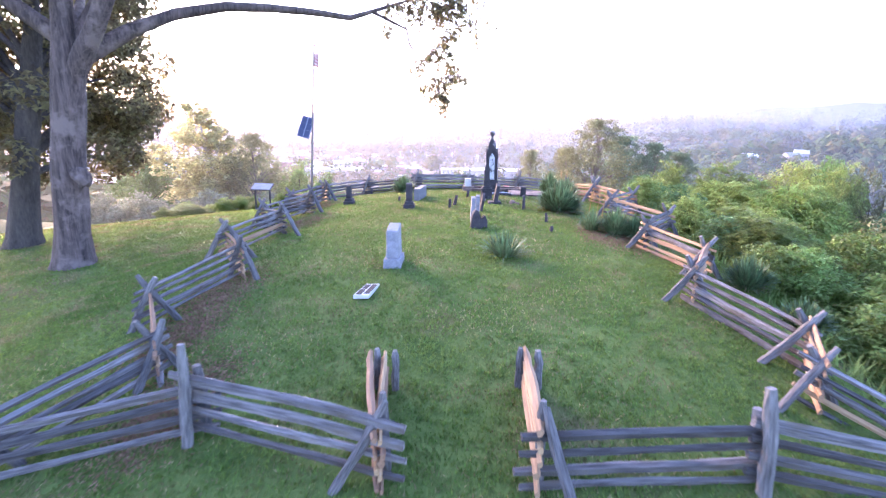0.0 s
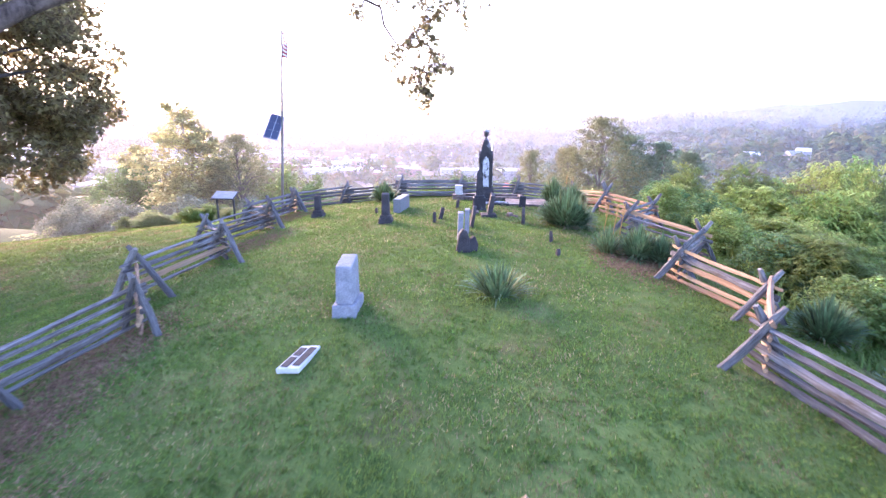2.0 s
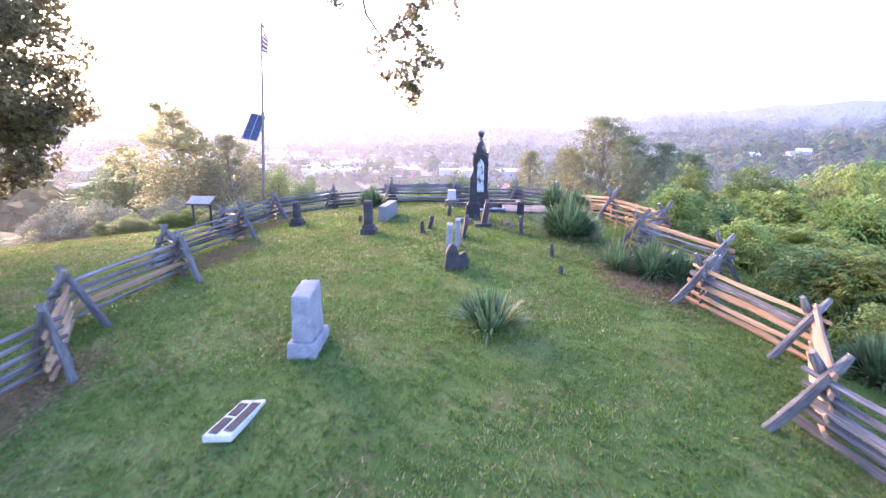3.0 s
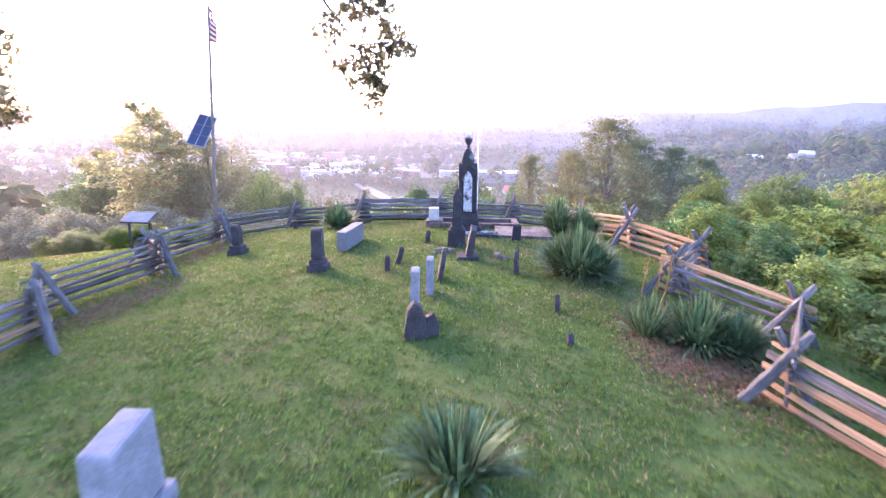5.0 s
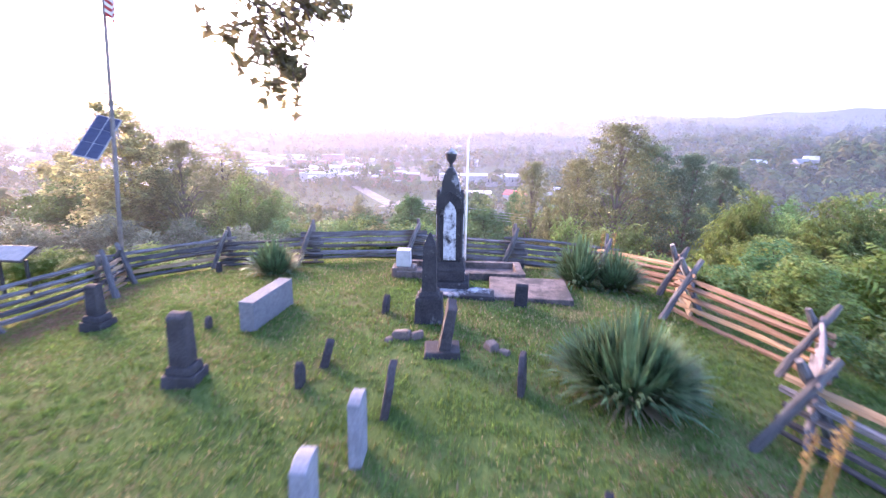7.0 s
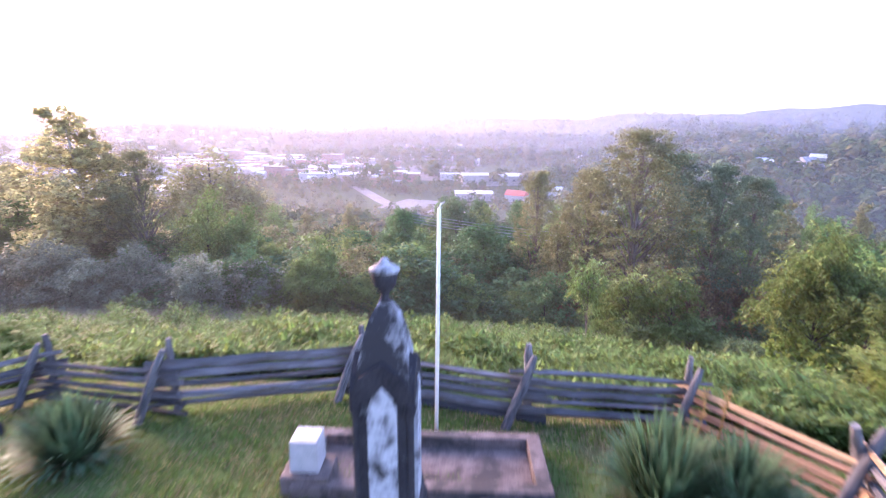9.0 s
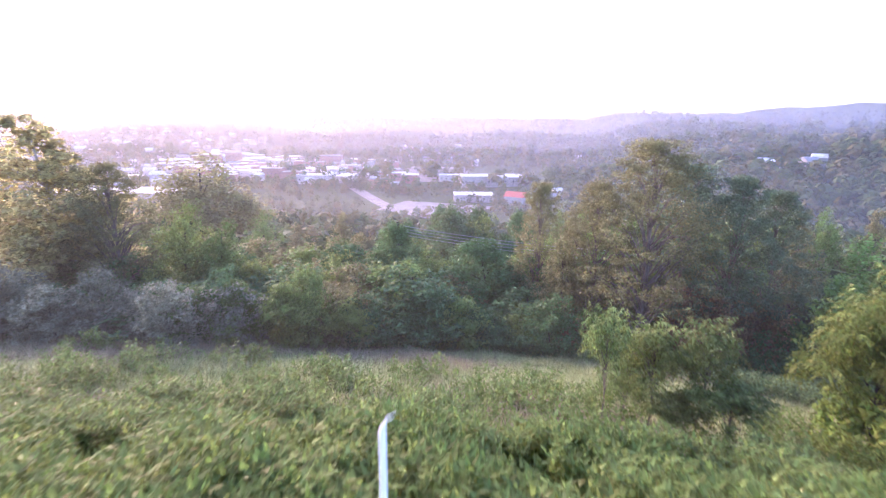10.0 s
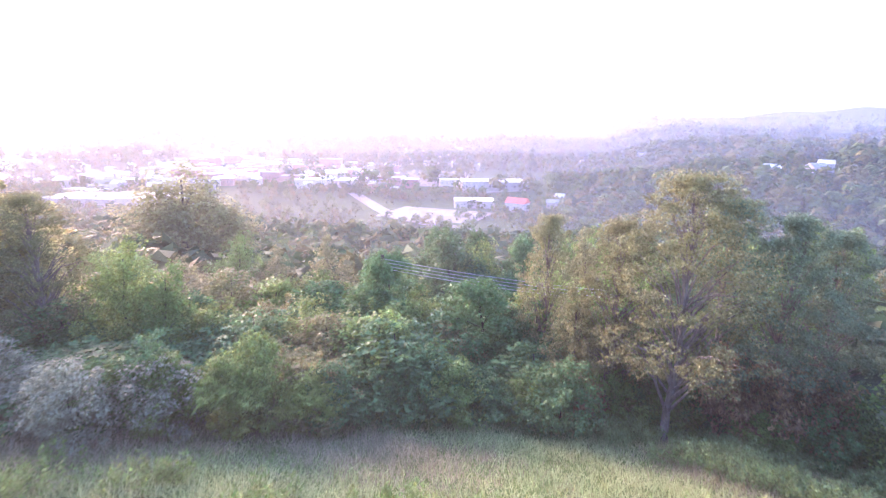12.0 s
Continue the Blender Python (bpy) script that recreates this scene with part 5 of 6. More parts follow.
for vv in burl.verts:
    vv.co = Vector((vv.co.x, vv.co.y, vv.co.z * 1.25)) * (1 + 0.6 * noise.noise(vv.co * 7) + 0.3 * noise.noise(vv.co * 15))
part("burl", mesh_bm("burl", burl, BARK_PALE, True), oak, "knotted burl", Matrix.Translation(Vector((-11.72, 16.3, 1.45)) - to_local))
SPRAY = [(-4.53, 22.20, 6.21), (-3.01, 22.40, 6.74), (-2.12, 22.80, 6.89), (-1.46, 23.00, 6.38), (-2.46, 22.60, 5.97), (-3.12, 22.50, 5.33), (-2.40, 23.40, 6.55), (-2.64, 22.70, 4.32), (-3.11, 23.00, 4.34), (-1.98, 22.90, 4.62), (-2.75, 22.80, 3.60), (-3.74, 22.20, 6.89)]
SIZES = (0.4, 0.8, 0.9, 0.65, 0.65, 0.5, 0.8, 0.55, 0.55, 0.5, 0.35, 0.7)
tufts = []
forks = [Vector(p) for p in LIMB[6:] + TWIG]
for p, s in zip(SPRAY, SIZES):
    near = min(forks, key=lambda q: (q - Vector(p)).length)
    for k in range(int(5 + 9 * s)):
        at, way = near.lerp(Vector(p), rng.uniform(0.25, 0.9)), (Vector(p) - near).normalized() + Vector(rng.normal(size=3)) * 0.75
        way.y *= 0.6
        line = [near.copy(), at.copy()]
        for step in range(int(4 + 7 * s)):
            way = (way + Vector(rng.normal(size=3)) * 0.45 + Vector((0, 0, -0.13))).normalized()
            at = at + way * 0.13
            line.append(at.copy())
            if step > 0 and not (at.x > -2.5 and at.z < 4.35):
                tufts += [at - to_local + Vector(rng.normal(size=3)) * 0.04 for _ in range(int(rng.integers(0, 3)))]
        pieces.append(tube([q - to_local for q in line], [0.014 * (1 - 0.75 * i / len(line)) for i in range(len(line))], 5, 0.05, k))
v1, f1 = leaves(rng, tufts, rng.uniform(0.05, 0.13, len(tufts)), 5, 0.07, 1.2, 1.9, 0.9, three=True)
cen = [(rng.uniform(-17, -9), rng.uniform(13, 20), rng.uniform(7.4, 11)) for k in range(64)] + [(rng.uniform(-22, -15.2), rng.uniform(15.5, 24), rng.uniform(1.8, 8.5)) for k in range(84)]
v2, f2 = leaves(rng, [Vector(p) - to_local for p in cen], [0.9] * len(cen), 200, 0.125, 0.8, three=True)
v, f = join_np(pieces)
part("trunk", mesh_np("trunk", v, f, BARK_PALE, True), oak)
part("crown", mesh_np("crown", np.concatenate([v1, v2]), np.concatenate([f1, f2 + len(v1)]), LEAF_OAK), oak)

PX, PY = -17.5, 19.2
pz = gz(PX, PY)
oak2 = empty("oak_tree", Matrix.Translation((PX, PY, pz)), "dark-trunked oak with low hanging leafy branches", "tree")
pieces = [bark_tube([(-0.05, 0, -0.3), (0.1, 0, 0.4), (0.45, 0, 2.0), (1.0, 0.1, 4.5), (1.6, 0.3, 7.5), (1.7, 0.4, 10)], [0.72, 0.52, 0.42, 0.36, 0.26, 0.12])]
cen = []
for k in range(230):
    a, q = rng.uniform(0, 2 * math.pi), rng.uniform(0.25, 1) ** 0.5
    zz = rng.uniform(0.7, 9.5)
    c = Vector((math.cos(a) * 4.6 * q - 3.4, math.sin(a) * 5.0 * q + 5.0, zz - pz))
    cen.append(c)
    if k % 6 == 0:
        p0 = Vector((0.75 + zz * 0.09, 0.1, 2.2 + zz * 0.45))
        pieces.append(tube([p0, p0.lerp(c, 0.5) + Vector((0, 0, 0.5)), c], [0.12, 0.07, 0.02], 7, 0.08, k))
v, f = join_np(pieces)
part("trunk", mesh_np("trunk", v, f, BARK_DARK, True), oak2)
v, f = leaves(rng, cen, [0.85] * len(cen), 170, 0.135, 0.7, three=True)
part("crown", mesh_np("crown", v, f, LEAF_OAK), oak2)

# ---- rough field, mulch ----
fr = np.random.default_rng(21)
n = 240000
wx, wy = fr.uniform(-46, 27, n), 29.6 + 33 * fr.uniform(0, 1, n)
inside = (wy > 29.8 + 0.04 * np.abs(wx)) & (wy < 62.5)
inside &= wy < edge_y(wx) + 1.5
inside &= (wx > -13 - (wy - 29) * 1.6)
base = np.stack([wx, wy, ground_z(wx, wy) - 0.02], 1)[inside]
dry = np.sin(wx * 0.35 + wy * 0.2) + np.sin(wy * 0.5 - wx * 0.13) + fr.normal(size=n) * 0.5
dryk = (dry + 1.1 * smooth01((-wx - 8) / 8) * smooth01((wy - 41) / 4))[inside] > 0.8
for name, sel, mt, lab in (("weeds", ~dryk & (wy[inside] < 39), WEEDS, "tall green weeds on the slope"), ("meadow_grass", ~dryk & (wy[inside] >= 39), MEADOW, "soft muted green grass of the field"), ("dry_grass", dryk, STRAW, "tall pale dry grass in the field")):
    bsel = base[sel]
    lump = 0.75 + 0.35 * np.sin(bsel[:, 0] * 0.9 + 1.7 * np.sin(bsel[:, 1] * 0.5)) * np.sin(bsel[:, 1] * 0.8 + bsel[:, 0] * 0.35)
    v, f = blades(fr, bsel, 0.62 * lump, 0.03, 1.15, three=True)
    tagged(new(name, mesh_np(name, v, f, mt)), lab, "weeds", kind="stuff")
n = 23000
wx, wy = fr.uniform(-24, 11, n), 30.0 + 17 * fr.uniform(0, 1, n) ** 1.35
ok = (wx > -12 - (wy - 29) * 1.6)
lump = 0.5 + 0.5 * np.sin(wx * 1.1 + 1.9 * np.sin(wy * 0.6)) * np.sin(wy * 0.9 + wx * 0.4)
ok &= lump + fr.normal(size=n) * np.where(wy > 38, 0.3, 0.18) > np.where(wy > 37, np.where((wx < -1) & (wy < 42), 0.8, 1.0), 0.36)
cen = np.stack([wx, wy, ground_z(wx, wy) + (fr.uniform(0.25, 0.75, n) + 0.7 * lump * fr.uniform(0.3, 1, n)) * (0.5 + 0.5 * smooth01((wy - 30) / 2.5))], 1)[ok]
foot = np.stack([cen[:, 0], cen[:, 1], ground_z(cen[:, 0], cen[:, 1])], 1)
k_ = np.repeat(np.arange(len(cen)), 26)
up_ = fr.uniform(0.12, 1.0, len(k_))[:, None]
at_ = foot[k_] + (cen - foot)[k_] * up_ + fr.normal(size=(len(k_), 3)) * np.array([0.07, 0.07, 0.02])
v, f = blades(fr, at_, 0.17, 0.07, 1.5, 0.6, three=True)
n = 2600
wx, wy = fr.uniform(-1, 19, n), fr.uniform(49, 62, n)
tall = 0.5 + 0.5 * np.sin(wx * 0.8 + 1.3 * np.sin(wy * 0.7)) + fr.normal(size=n) * 0.25
ok = (wy < edge_y(wx) + 1.2) & (wy > 60 - 0.75 * (wx + 1)) & (tall > 0.25)
foot = np.stack([wx, wy, ground_z(wx, wy)], 1)[ok]
k_ = np.repeat(np.arange(len(foot)), 40)
at_ = foot[k_] + fr.normal(size=(len(k_), 3)) * np.array([0.1, 0.1, 0.0]) + np.array([[0, 0, 1.0]]) * ((0.5 + 0.6 * tall[ok])[k_] * fr.uniform(0.1, 1, len(k_)))[:, None]
tagged(new("tall_weeds", mesh_np("tall_weeds", *blades(fr, at_, 0.2, 0.06, 1.3, 0.6, three=True), LEAF_GREEN_WEED)), "tall soft green weeds under the locusts", "weeds", kind="stuff")
tagged(new("leafy_weeds", mesh_np("leafy_weeds", v, f, WEEDS)), "leafy bright green weeds beyond the fence", "weeds", kind="stuff")
n = 26000
wx, wy = fr.uniform(5.6, 20, n), fr.uniform(2, 31, n)
ok = wx > np.interp(wy, [2, 9, 13, 17, 21, 24, 27, 29, 31], [6.2, 6.0, 6.0, 5.7, 5.4, 5.0, 4.4, 3.2, 3.0])
ok &= (wy > 2 + 5 * fr.uniform(0, 1, n)) & (wx < 20 - 5 * fr.uniform(0, 1, n))
base = np.stack([wx, wy, ground_z(wx, wy) - 0.02], 1)[ok]
v, f = blades(fr, base, 0.5, 0.055, 0.8, three=True)
tagged(new("side_weeds", mesh_np("side_weeds", v, f, WEEDS)), "rank green weeds along the outer fence side", "weeds", kind="stuff")
n = 60000
pk = fr.integers(0, 8, n)
mx = np.array([-5.2, -3.9, -5.6, -6.9, -8.0, -8.4, 2.6, 3.3])[pk] + fr.normal(size=n) * 0.3
my = np.array([11.4, 9.4, 13.2, 20.0, 23.9, 25.4, 19.7, 19.35])[pk] + fr.normal(size=n) * 0.65
cen = np.stack([mx, my, ground_z(mx, my) + 0.012], 1)
v, f = leaves(fr, cen, np.full(n, 0.01), 1, 0.021, 0.3, 2.2, three=True)
tagged(new("mulch", mesh_np("mulch", v, f, MULCH)), "brown bark chips and dead leaves along the fence", "mulch", kind="stuff")


# ---- the valley: woods, town, roads, haze sheets ----
WALLS = [material("pale_wall", (0.29, 0.27, 0.26), (0.45, 0.42, 0.4), scale=0.8, obj=0.15, bump=0),
         material("brick_wall", (0.26, 0.15, 0.12), (0.36, 0.22, 0.18), scale=0.8, obj=0.2, bump=0)]
ROOFS = [material("grey_roof", (0.16, 0.16, 0.17), (0.3, 0.3, 0.31), scale=0.5, obj=0.25, bump=0),
         material("white_roof", (0.5, 0.5, 0.51), (0.65, 0.65, 0.66), scale=0.5, obj=0.1, bump=0),
         material("red_roof", (0.42, 0.09, 0.07), (0.52, 0.13, 0.10), scale=0.5, bump=0)]
PANE = material("dark_pane", (0.04, 0.045, 0.05), (0.08, 0.085, 0.09), rough=0.15, bump=0)
ASPHALT = material("asphalt", (0.10, 0.10, 0.10), (0.2, 0.2, 0.2), scale=0.2, fine=3, bump=0)


def house(w, d, h, wall, roof, gable=True, label="", windows=3):
    e = empty("house", Matrix.Identity(4), label, "house", "town buildings")
    part("wall", mesh_bm("wall", box_bm(w, d, h, -1.0, 0.0), wall), e)
    if gable:
        g = bmesh.new()
        rh = 0.32 * d
        pts = [(-w / 2 - 0.4, -d / 2 - 0.4, h - 1.1), (-w / 2 - 0.4, d / 2 + 0.4, h - 1.1), (-w / 2 - 0.4, 0, h - 1 + rh),
               (w / 2 + 0.4, -d / 2 - 0.4, h - 1.1), (w / 2 + 0.4, d / 2 + 0.4, h - 1.1), (w / 2 + 0.4, 0, h - 1 + rh)]
        vs = [g.verts.new(p) for p in pts]
        for q in ((0, 1, 2), (5, 4, 3), (0, 2, 5, 3), (1, 4, 5, 2), (0, 3, 4, 1)):
            g.faces.new([vs[k] for k in q])
        part("roof", mesh_bm("roof", g, roof), e)
    else:
        part("roof", mesh_bm("roof", box_bm(w + 0.6, d + 0.6, 0.5, h - 1.0, 0.05), roof), e)
    for i in range(windows):
        part("window", mesh_bm("window", box_bm(0.9, 0.1, 1.2, 0, 0.0), PANE), e, "", Matrix.Translation((-w / 2 + w * (i + 0.5) / windows, -d / 2 - 0.03, h * 0.45 - 0.9)))
    return e


HOUSES = [house(11, 8, 6, WALLS[0], ROOFS[0], True, "white town house with grey gable roof", 3),
          house(9, 8, 6.5, WALLS[0], ROOFS[1], True, "pale house with light gable roof", 2),
          house(26, 14, 7, WALLS[0], ROOFS[1], False, "long pale flat-roofed shop building", 5),
          house(22, 15, 10, WALLS[1], ROOFS[0], False, "brick downtown block with flat roof", 5),
          house(34, 20, 6, WALLS[0], ROOFS[1], False, "wide white warehouse with flat roof", 6),
          house(14, 10, 7, WALLS[0], ROOFS[2], True, "white house with red gable roof", 3),
          house(16, 12, 8, WALLS[1], ROOFS[1], False, "brick building with pale flat roof", 4)]
first = [True] * len(HOUSES)


def house_at(k, x, y, rz=0.0, s=1.0):
    m = pose(x, y, gz(x, y) + 1.0 * s, 0, 0, rz) @ Matrix.Scale(s, 4)
    if first[k]:
        first[k] = False
        HOUSES[k].matrix_world = m
        return
    c = copy_thing(HOUSES[k], Matrix.Identity(4))
    c.matrix_basis = m


town = np.random.default_rng(404)
for k, x, y, rz, s in ((4, -46, 372, 12, 0.75), (2, -52, 452, 20, 1.2), (4, -38, 465, 18, 1.2), (5, -17, 356, -20, 0.9), (4, -226, 300, 8, 1.3), (4, -258, 292, 8, 1.2), (2, -186, 434, 8, 1.0), (2, -168, 452, 8, 0.7),
                       (3, -240, 600, 10, 1.1)):
    house_at(k, x, y, rz, s)
for k, x, y, rz, s in ((6, -205, 580, 10, 1.1), (0, 181, 440, 20, 1.0), (1, 190, 447, -15, 1.0), (1, 152, 440, 10, 1.2), (0, 160, 448, 30, 0.9), (1, 10, 392, 10, 0.9), (0, 5, 372, 0, 0.8), (2, -300, 330, 5, 0.9),
                       (0, 330, 640, 0, 1.2), (1, 345, 650, 20, 1.1), (1, -80, 640, 0, 0.9), (0, 110, 700, 0, 0.9), (1, 40, 720, 0, 0.9), (2, -80, 480, 14, 0.8)):
    house_at(k, x, y, rz, s)
for i in range(110):
    y = town.uniform(455, 640)
    x = -0.32 * y - 55 + town.uniform(-170, 95)
    house_at(int(town.choice([2, 3, 6, 6, 2, 0, 1])), x, y, 10 + town.uniform(-4, 4), town.uniform(0.55, 0.95))
for i in range(130):
    y = town.uniform(380, 860)
    x = -0.46 * y - 60 - town.uniform(0, 330)
    house_at(int(town.choice([0, 1, 0, 1, 2])), x, y, town.uniform(-30, 40), town.uniform(0.7, 1.1))
for i in range(46):
    y = town.uniform(418, 500)
    x = -0.36 * y - 20 + town.uniform(-150, 60)
    if abs(x + 163 + (y - 440) * 0.45) > 12:
        house_at(int(town.choice([2, 3, 6, 0, 1, 1, 4])), x, y, 10 + town.uniform(-6, 6), town.uniform(0.5, 0.85))
for i in range(46):
    y = town.uniform(310, 480)
    x = -0.62 * y - 45 - town.uniform(0, 190)
    house_at(int(town.choice([0, 1, 0, 1, 1])), x, y, town.uniform(-30, 40), town.uniform(0.7, 1.05))
for i in range(24):
    y = town.uniform(640, 860)
    x = -0.2 * y + town.uniform(-60, 40)
    house_at(int(town.choice([0, 1])), x, y, town.uniform(-30, 40), town.uniform(0.8, 1.1))


def strip(name, pts, width, lift, label):
    """A road laid a little over the ground along a few points."""
    vs, fs = [], []
    for i, p in enumerate(pts):
        a, b = Vector(pts[max(i - 1, 0)]), Vector(pts[min(i + 1, len(pts) - 1)])
        t = (b - a).normalized()
        for s in (-1, 1):
            q = Vector(p) + Vector((-t.y, t.x)) * s * width / 2
            vs.append((q.x, q.y, gz(p[0], p[1]) + lift))
    for i in range(len(pts) - 1):
        fs.append((2 * i, 2 * i + 1, 2 * i + 3, 2 * i + 2))
    return tagged(new(name, mesh_np(name, vs, fs, ASPHALT)), label, "road", kind="structure")


def grid_pts(a, b, n=8):
    return [(a[0] + (b[0] - a[0]) * i / n, a[1] + (b[1] - a[1]) * i / n) for i in range(n + 1)]


strip("road", grid_pts((-84, 314), (-163, 440)) + grid_pts((-170, 452), (-215, 560)), 9, 1.2, "pale road crossing the valley to the town")
strip("road", grid_pts((-88, 318), (-20, 262)), 11, 1.0, "pale road bending below the wooded slope")
strip("town_pavement", grid_pts((-330, 520), (-75, 545), 16), 150, 0.35, "pale paved ground of the town centre")
strip("parking_lot", grid_pts((-92, 335), (-34, 322)), 42, 0.7, "grey parking lot beside the road")

wood = np.random.default_rng(55)
az = np.radians(wood.uniform(-62, 46, 17000))
dist = np.exp(wood.uniform(math.log(105), math.log(2600), 17000))
tx, ty = np.sin(az) * dist, np.cos(az) * dist
open_land = (ty > 225) & (ty < 640) & (tx > -0.33 * ty - 260) & (tx < -0.03 * ty + 18) & ((tx > -0.62 * ty - 60))
thin = wood.uniform(0, 1, 17000)
meadow = (np.hypot(tx - 172, ty - 425) < 30) | (np.hypot(tx - 260, ty - 620) < 40)
on_road = (np.abs(tx + 84 + (ty - 314) * 0.627) < 12) & (ty > 300) & (ty < 450)
on_lot = (tx > -96) & (tx < -28) & (ty > 296) & (ty < 352)
keep = (~open_land | (thin < np.where(ty < 430, 0.34, 0.22))) & ~meadow & ~on_road & ~on_lot
keep &= ~((tx < -0.4 * ty - 60) & (thin < 0.45) & (ty > 350))
tx, ty = tx[keep], ty[keep]
rowx = wood.uniform(-175, -28, 46)
tx = np.concatenate([tx, -98 + wood.normal(size=26) * 11, rowx, -30 + wood.normal(size=18) * 14, -190 + wood.normal(size=16) * 22])
ty = np.concatenate([ty, 392 + wood.normal(size=26) * 6, 404 + wood.normal(size=46) * 3, 322 + wood.normal(size=18) * 8, 392 + wood.normal(size=16) * 9])
tz = ground_z(tx, ty)
size = wood.uniform(2.6, 5.2, len(tx)) * np.clip(np.hypot(tx, ty) / 300, 0.9, 1.5)
low_land = (ty > 225) & (ty < 430) & (tx > -0.33 * ty - 260) & (tx < -0.03 * ty + 18)
size = np.where(low_land, size * 0.62, size)
groups = wood.integers(0, 3, len(tx))
for g, (nm, mt) in enumerate((("far_woods", FAR_LEAF[0]), ("far_woods", FAR_LEAF[1]), ("far_woods", FAR_LEAF[2]))):
    sel = groups == g
    cen = np.stack([tx, ty, tz + size * 0.9], 1)[sel]
    c2 = cen + wood.normal(size=cen.shape) * size[sel][:, None] * 0.35
    c2[:, 2] = cen[:, 2] + size[sel] * wood.uniform(0.3, 1.0, len(cen))
    allc = np.concatenate([cen, c2])
    v, f = leaves(wood, allc, np.concatenate([size[sel], size[sel] * 0.7]), 17, 1.0, 0.8, 1.3, 0.3, three=True)
    mids = v.reshape(-1, 3, 3).mean(1, keepdims=True)
    sc = np.repeat(np.concatenate([size[sel], size[sel]]) * 0.47, 17)[:, None, None]
    v = (mids + (v.reshape(-1, 3, 3) - mids) * sc).reshape(-1, 3)
    tagged(new(nm, mesh_np(nm, v, f, mt)), "wooded hillsides of mixed green trees across the valley", "woods", kind="stuff")

WIRE_Y = 70
wz = gz(-2, WIRE_Y)
wires = empty("power_line", Matrix.Translation((-2, WIRE_Y, wz)), "sagging power wires between wooden poles among the trees", "power line")
for sx, hp in ((-11, 10.2), (14, 9.3)):
    zb = gz(-2 + sx, WIRE_Y) - wz
    part("pole", mesh_bm("pole", lathe([(0.16, -0.5), (0.12, hp - zb)], 8), BARK_DARK), wires, "", Matrix.Translation((sx, 0, zb)))
for i in range(4):
    pts = [(-11 + 25 * k / 10, 0.2 * i, 9.9 - 0.32 * i - 0.13 * k - 0.5 * (1 - ((k - 5) / 5) ** 2)) for k in range(11)]
    part("wire", mesh_np("wire", *tube(pts, [0.02] * 11, 5), METAL_GREY), wires)


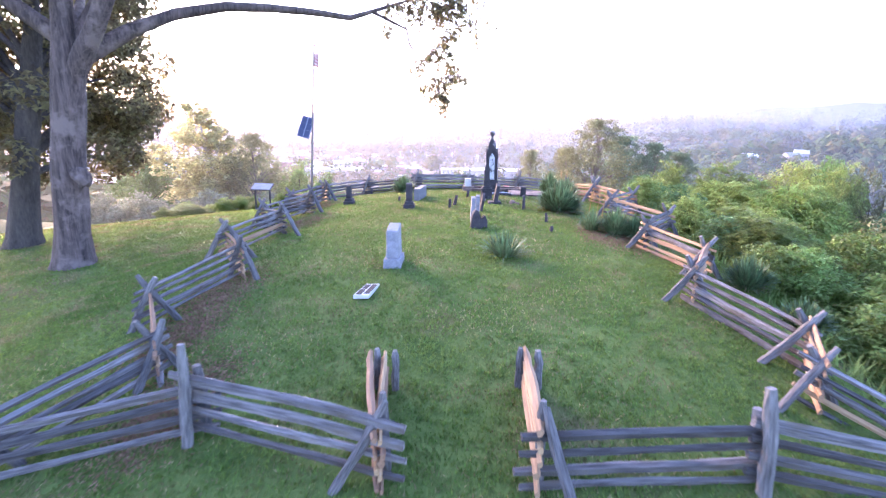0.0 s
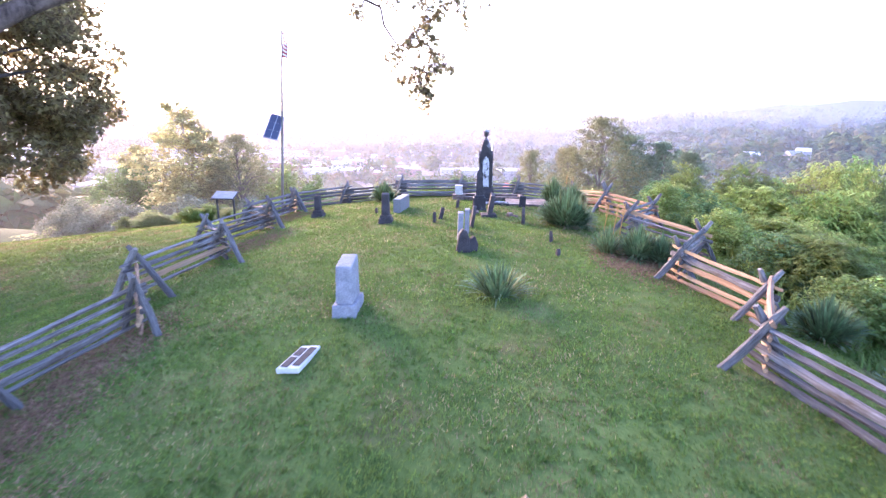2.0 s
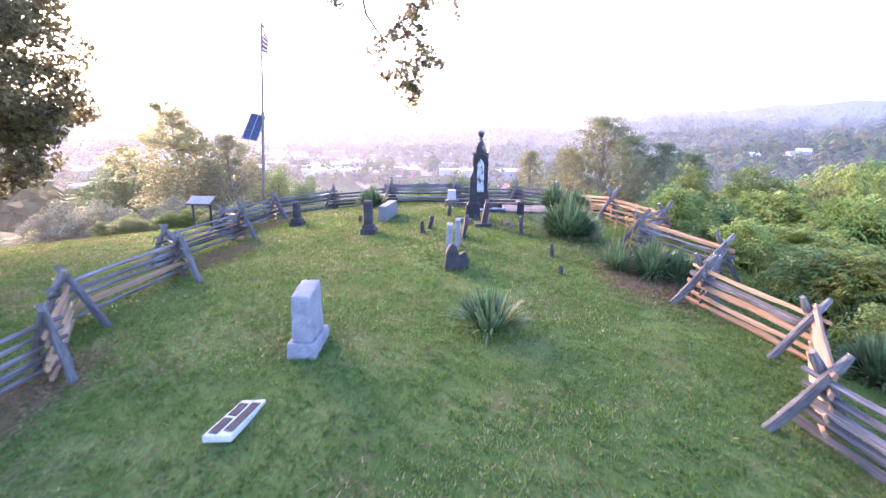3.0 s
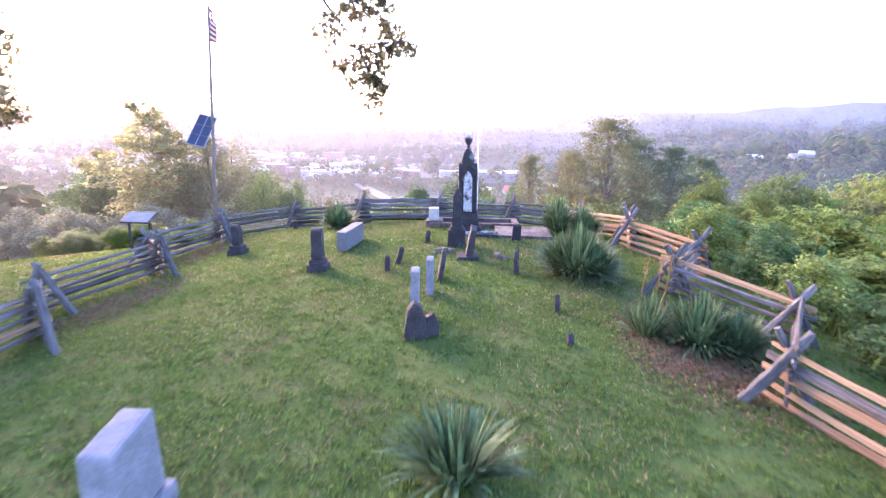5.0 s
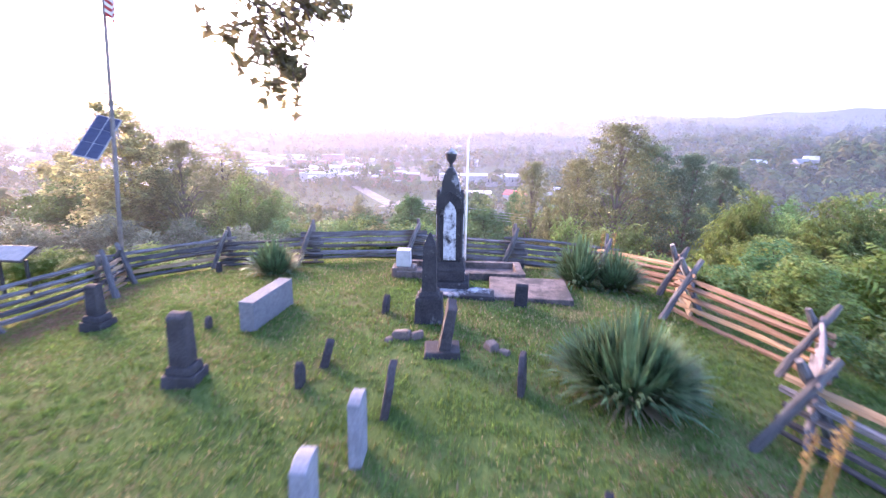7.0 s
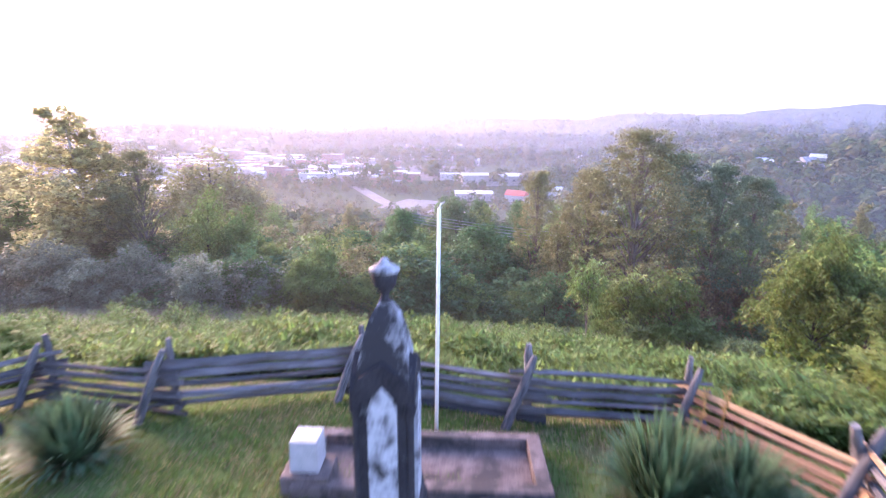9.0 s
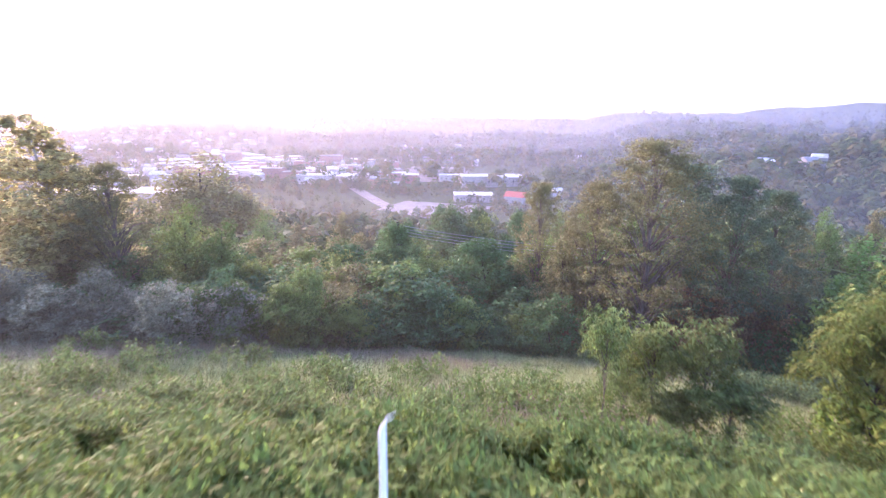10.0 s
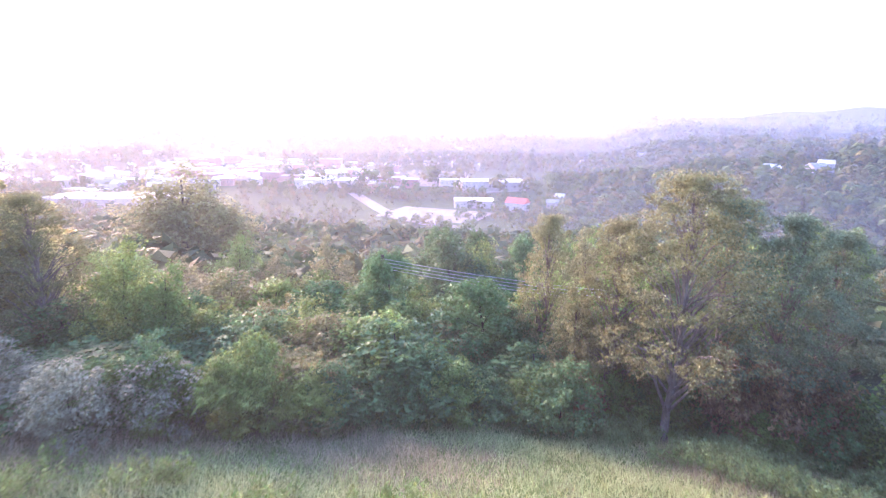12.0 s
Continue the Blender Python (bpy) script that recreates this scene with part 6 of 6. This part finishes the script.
def haze_sheet_mat(name, thick, top, bottom, tint, sides):
    """See-through sheet with haze put into its tint: whitened by the light that falls on it, denser low and towards the
    west.
    """
    m = bpy.data.materials.new(name)
    m.use_nodes = True
    n, l = m.node_tree.nodes, m.node_tree.links
    n.remove(n["Principled BSDF"])
    tr, di, tl = n.new("ShaderNodeBsdfTransparent"), n.new("ShaderNodeBsdfDiffuse"), n.new("ShaderNodeBsdfTranslucent")
    both, mix = n.new("ShaderNodeMixShader"), n.new("ShaderNodeMixShader")
    l.new(di.outputs[0], both.inputs[1])
    l.new(tl.outputs[0], both.inputs[2])
    co, sep = n.new("ShaderNodeTexCoord"), n.new("ShaderNodeSeparateXYZ")
    l.new(co.outputs["Object"], sep.inputs[0])
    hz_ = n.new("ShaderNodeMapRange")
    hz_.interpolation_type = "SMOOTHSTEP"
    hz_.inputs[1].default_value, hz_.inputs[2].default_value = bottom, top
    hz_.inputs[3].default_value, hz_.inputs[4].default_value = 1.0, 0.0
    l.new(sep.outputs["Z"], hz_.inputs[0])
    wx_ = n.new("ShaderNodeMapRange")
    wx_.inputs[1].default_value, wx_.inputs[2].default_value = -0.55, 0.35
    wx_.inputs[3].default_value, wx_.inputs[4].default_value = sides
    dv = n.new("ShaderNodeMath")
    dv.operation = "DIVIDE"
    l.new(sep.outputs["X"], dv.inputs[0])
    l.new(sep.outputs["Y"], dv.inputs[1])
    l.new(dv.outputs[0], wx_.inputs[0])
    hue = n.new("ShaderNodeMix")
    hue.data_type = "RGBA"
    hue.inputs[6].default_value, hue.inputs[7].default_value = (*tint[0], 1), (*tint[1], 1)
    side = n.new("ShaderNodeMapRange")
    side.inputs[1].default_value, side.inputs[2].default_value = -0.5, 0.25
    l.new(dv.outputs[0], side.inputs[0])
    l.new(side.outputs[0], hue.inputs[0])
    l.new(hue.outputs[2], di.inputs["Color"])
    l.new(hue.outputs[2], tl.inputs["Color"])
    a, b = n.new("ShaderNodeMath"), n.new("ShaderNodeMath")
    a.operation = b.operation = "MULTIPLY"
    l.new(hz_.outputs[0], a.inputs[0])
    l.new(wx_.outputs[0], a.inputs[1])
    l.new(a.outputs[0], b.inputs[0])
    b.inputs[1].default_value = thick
    l.new(b.outputs[0], mix.inputs[0])
    l.new(tr.outputs[0], mix.inputs[1])
    l.new(both.outputs[0], mix.inputs[2])
    l.new(mix.outputs[0], n["Material Output"].inputs["Surface"])
    return m


# added curved sheets: the three nearest imitate veiling glare, the others distance haze
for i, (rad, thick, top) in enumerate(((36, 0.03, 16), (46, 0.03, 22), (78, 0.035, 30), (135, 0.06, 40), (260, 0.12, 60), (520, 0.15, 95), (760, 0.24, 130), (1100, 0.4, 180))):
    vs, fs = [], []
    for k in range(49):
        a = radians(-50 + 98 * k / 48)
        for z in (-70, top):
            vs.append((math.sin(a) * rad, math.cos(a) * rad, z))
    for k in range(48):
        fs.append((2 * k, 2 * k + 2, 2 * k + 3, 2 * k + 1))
    tagged(new("mist", mesh_np("mist", vs, fs, haze_sheet_mat("mist", thick, top, -30, ((0.63, 0.60, 0.6), (0.57, 0.58, 0.6)) if rad < 100 else ((0.6, 0.555, 0.615), (0.53, 0.55, 0.7)), (1.3, 0.75) if rad < 100 else (0.86, 0.84)), True)), "added see-through sheets imitating haze and glare over field and valley", "mist", kind="structure")
